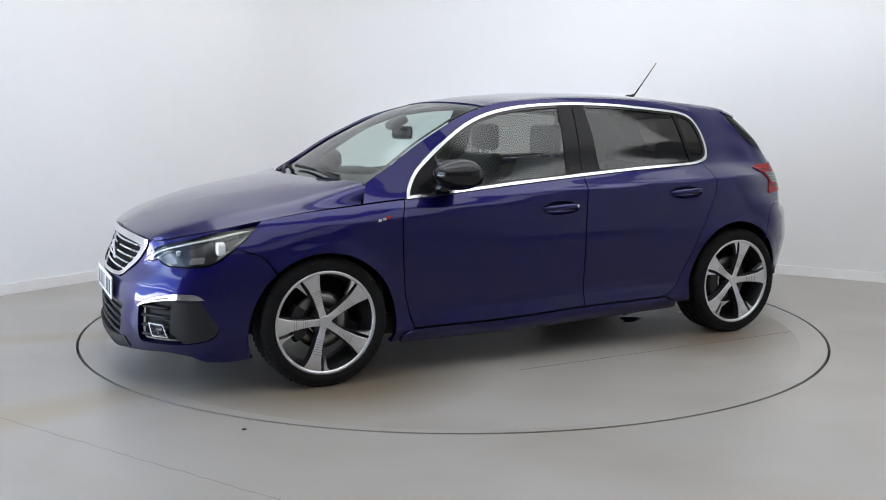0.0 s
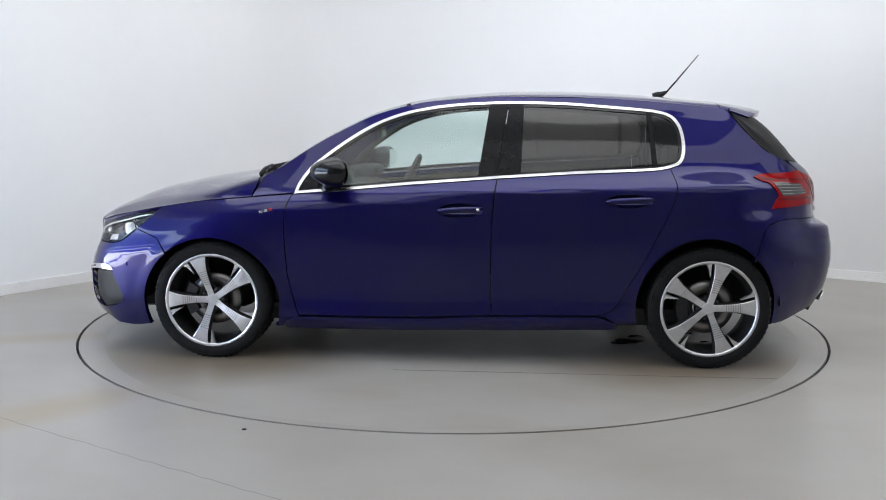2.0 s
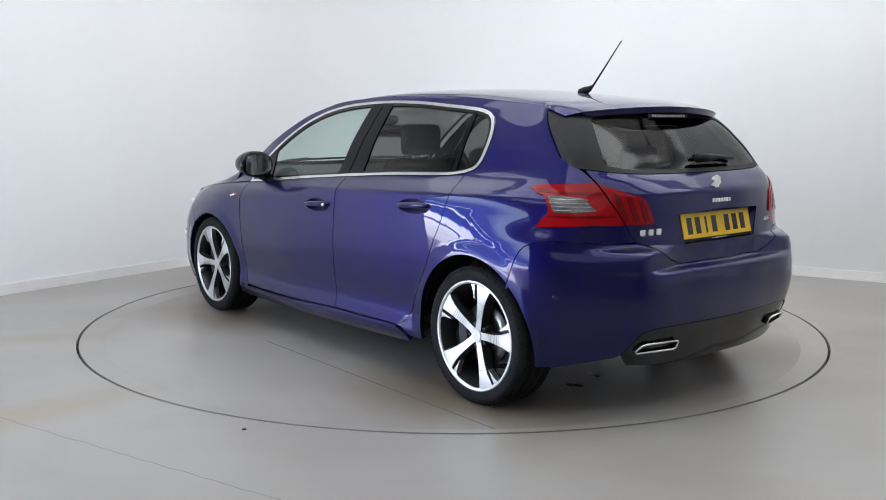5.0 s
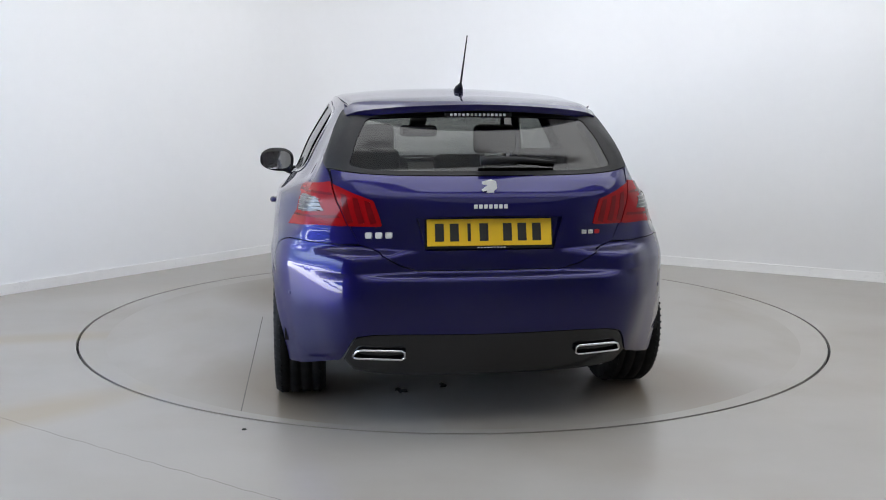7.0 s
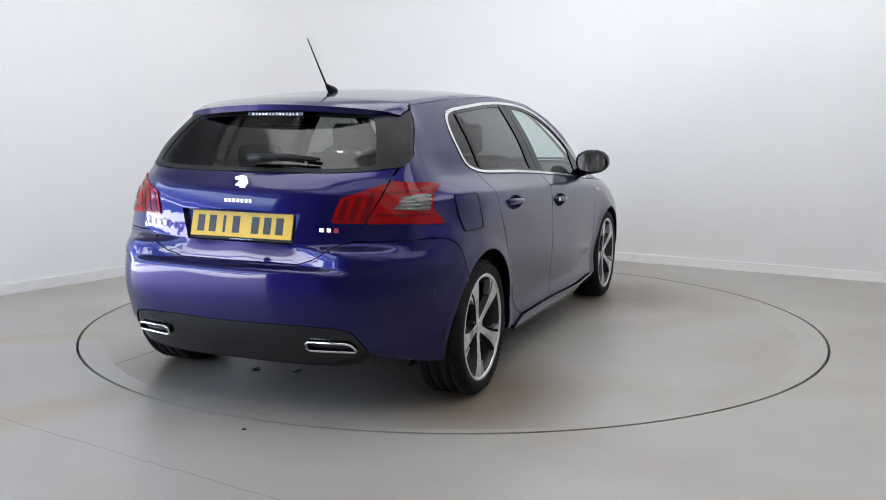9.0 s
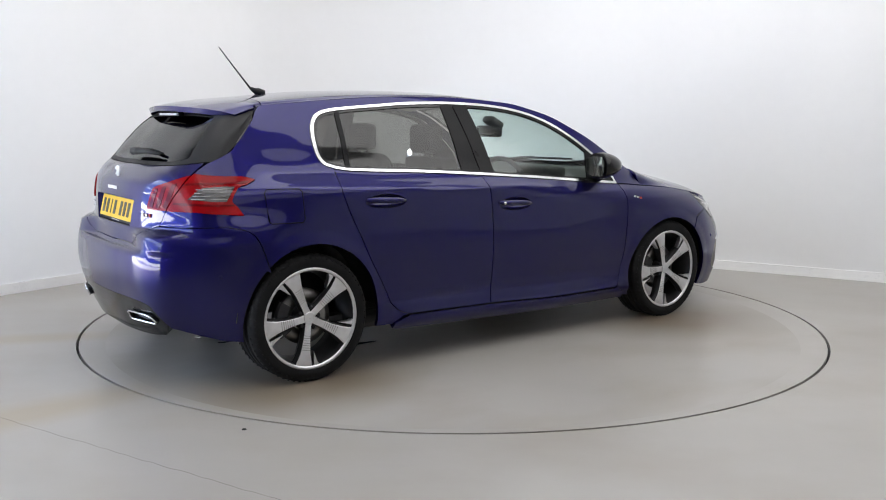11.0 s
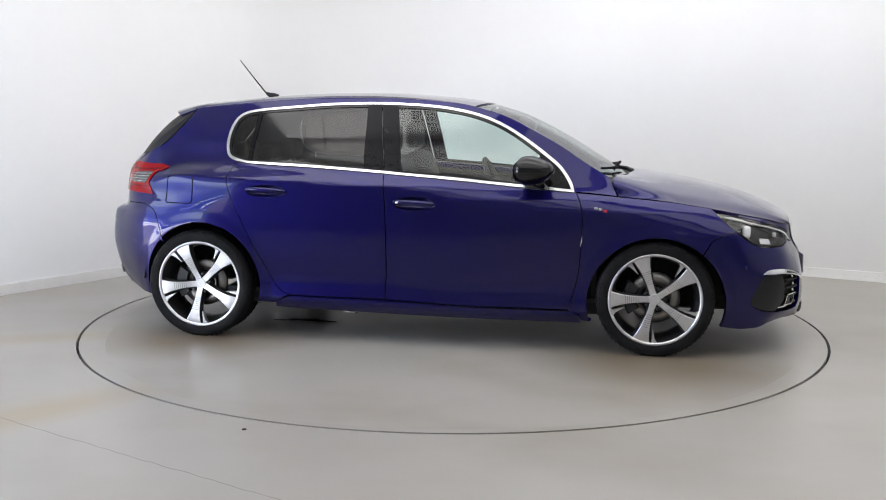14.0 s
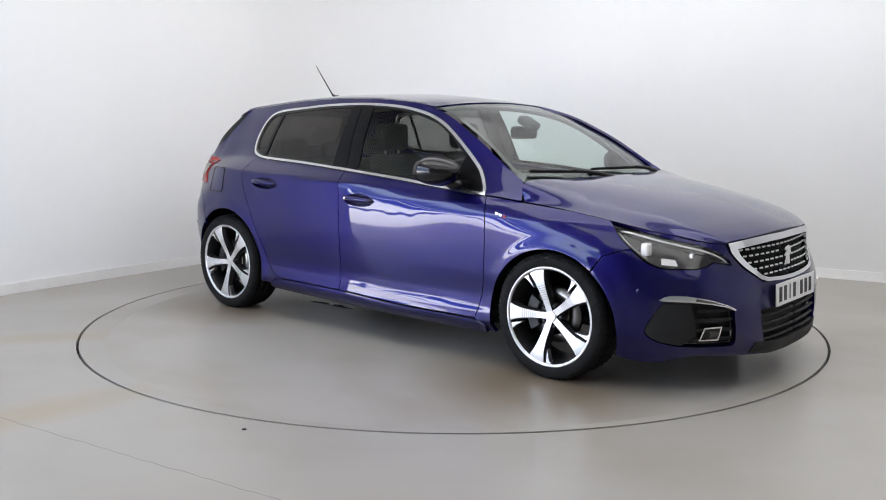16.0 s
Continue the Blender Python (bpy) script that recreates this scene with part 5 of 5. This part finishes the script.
def tread_mesh():
    """Shoulder blocks round the edge of the tread."""
    bm = bmesh.new()
    for sgn in (1, -1):
        for i in range(64):
            a = 2 * math.pi * i / 64
            m = Matrix.Rotation(-a, 4, "Y")
            r = bmesh.ops.create_cube(bm, size=1)
            bmesh.ops.scale(bm, vec=(.008, .036, .0215), verts=r["verts"])
            bmesh.ops.rotate(bm, cent=(0, 0, 0), matrix=Matrix.Rotation(-.62 * sgn, 3, "X"), verts=r["verts"])
            bmesh.ops.translate(bm, vec=(0, sgn * .093, .3018), verts=r["verts"])
            bmesh.ops.rotate(bm, cent=(0, 0, 0), matrix=m.to_3x3(), verts=r["verts"])
    return bm


def spoke_mesh():
    """One broad spoke: narrow at the hub, flared to the rim, with a machined face that leans in towards the hub."""
    bm = bmesh.new()
    rows = [(.026, .0185, .085), (.055, .0170, .087), (.10, .0185, .093), (.14, .0225, .099), (.18, .0290, .103), (.212, .0385, .104), (.240, .0480, .103)]
    top, low = [], []
    for r, w, y in rows:
        top.append([bm.verts.new((k * w, y - (.002 if abs(k) == 1 else 0), r)) for k in (-1, -.9, 0, .9, 1)])
        low.append([bm.verts.new((k * w * 1.12, y - .042, r)) for k in (-1, 1)])
    for i in range(len(rows) - 1):
        for k in range(4):
            bm.faces.new((top[i][k], top[i][k + 1], top[i + 1][k + 1], top[i + 1][k]))
    return bm, top, low, rows


def spoke_side_mesh():
    bm = bmesh.new()
    rows = [(.026, .0185, .085), (.055, .0170, .087), (.10, .0185, .093), (.14, .0225, .099), (.18, .0290, .103), (.212, .0385, .104), (.240, .0480, .103)]
    ring = []
    for r, w, y in rows:
        ring.append([bm.verts.new(p) for p in ((-w, y - .0022, r), (-w * 1.25 - .002, y - .03, r), (-w * .9, y - .062, r), (w * .9, y - .062, r), (w * 1.25 + .002, y - .03, r), (w, y - .0022, r))])
    for a, b in zip(ring, ring[1:]):
        for k in range(5):
            bm.faces.new((a[k], a[k + 1], b[k + 1], b[k]))
    return bm


def groove_mesh():
    """Fine cross grooves on the spoke face."""
    bm = bmesh.new()
    for i in range(9):
        r = .066 + i * .0115
        w = np.interp(r, [.06, .10, .14, .18], [.0165, .0175, .0215, .0275])
        y = np.interp(r, [.06, .10, .14, .18], [.086, .093, .099, .103])
        box(bm, (0, y + .0004, r), (2 * w, .0008, .0022))
    return bm


def blade_mesh(sgn):
    """The short bright blade between two spokes that runs in from the rim."""
    bm = bmesh.new()
    a = [(.236, .250), (.236, .375), (.222, .330), (.165, .262)]
    pts = [(r * math.sin(t * sgn), r * math.cos(t)) for r, t in a]
    prism(bm, pts, lambda x, z: (x, .1015, z), (0, -.03, 0))
    return bm


WHEEL_DATA = {}


def wheel(at, sd, spin):
    if not WHEEL_DATA:
        def keep(key, bm, smooth=True):
            me = bpy.data.meshes.new(key)
            bmesh.ops.recalc_face_normals(bm, faces=bm.faces)
            bm.to_mesh(me)
            bm.free()
            if smooth:
                me.shade_smooth()
            WHEEL_DATA[key] = me
        keep("tyre", tyre_mesh())
        keep("tread_blocks", tread_mesh(), False)
        b = bmesh.new()
        lathe(b, [(.104, .252), (.108, .250), (.107, .2425), (.100, .238), (.085, .232), (.05, .222), (-.02, .216), (-.09, .222), (-.104, .243)], 80)
        keep("rim", b)
        b = bmesh.new()
        lathe(b, [(.103, .253), (.1085, .2525), (.1095, .248), (.1085, .2405), (.102, .2365)], 80)
        keep("rim_lip", b)
        sp, *_ = spoke_mesh()
        keep("spoke", sp, False)
        keep("spoke_back", spoke_side_mesh(), False)
        keep("grooves", groove_mesh(), False)
        keep("blade_l", blade_mesh(1), False)
        b = bmesh.new()
        lathe(b, [(.030, .066), (.058, .062), (.066, .046), (.066, .030), (.064, .020)], 40)
        keep("hub", b, False)
        b = bmesh.new()
        lathe(b, [(.08, .031), (.089, .031), (.0905, .029), (.0905, .020), (.0895, .0195), (.0895, .001)], 32)
        keep("hub_cap", b, False)
        b = bmesh.new()
        lathe(b, [(.03, .0105), (.079, .0105), (.081, .0085), (.081, .0005)], 12)
        keep("wheel_bolt", b)
        b = bmesh.new()
        lathe(b, [(.012, .07), (.030, .072), (.030, .14), (.008, .14), (.008, .07)], 48)
        keep("brake_disc", b)
        b = bmesh.new()
        ring = []
        for k in range(9):
            a = radians(-34 + k * 68 / 8)
            ring.append([b.verts.new((r * math.cos(a), y, r * math.sin(a))) for r, y in ((.098, -.008), (.160, -.008), (.168, .010), (.168, .046), (.158, .056), (.104, .056), (.096, .046), (.096, .010))])
        for p, q in zip(ring, ring[1:]):
            for k in range(8):
                b.faces.new((p[k], p[(k + 1) % 8], q[(k + 1) % 8], q[k]))
        b.faces.new(ring[0])
        b.faces.new(ring[-1][::-1])
        keep("brake_caliper", b, False)
        b = bmesh.new()
        box(b, (0, 0, 0), (.017, .0006, .022), .0002)
        keep("cap_badge", b, False)
    W = part("wheel", WHEEL_DATA["rim"], GUNMETAL, car, "five-spoke alloy wheel with low-profile tyre")
    W.matrix_basis = Matrix.Translation(Vector(at) + OFFSET) @ Matrix.Rotation(0 if sd > 0 else math.pi, 4, "Z")
    turn = Matrix.Rotation(radians(spin), 4, "Y")

    def sub(key, mat, m=Matrix.Identity(4), label="", name=None):
        ob = part(name or key, WHEEL_DATA[key], mat, W, label)
        ob.matrix_basis = m
        return ob
    sub("tyre", RUBBER)
    tagged(sub("tread_blocks", RUBBER, name="tread"), kind="stuff")
    sub("rim_lip", ALLOY, label="bright machined rim edge")
    sub("brake_disc", STEEL)
    sub("brake_caliper", GUNMETAL)
    sub("hub", GUNMETAL, turn)
    sub("hub_cap", ALLOY, turn)
    for i in range(5):
        m = turn @ Matrix.Rotation(radians(72 * i), 4, "Y")
        sub("spoke", ALLOY, m, "machined silver spoke face")
        sub("spoke_back", GUNMETAL, m)
        sub("grooves", STEEL, m)
        sub("blade_l", ALLOY, m, name="blade")
        h = turn @ Matrix.Rotation(radians(72 * i + 36), 4, "Y") @ Matrix.Translation((0, 0, .054))
        sub("wheel_bolt", GUNMETAL, h)
    return W


HUB = .782
wheel((0, HUB, .3135), 1, 18)
wheel((0, -HUB, .3135), -1, 19)
wheel((-2.62, HUB, .3135), 1, -15)
wheel((-2.62, -HUB, .3135), -1, 25)

motions()
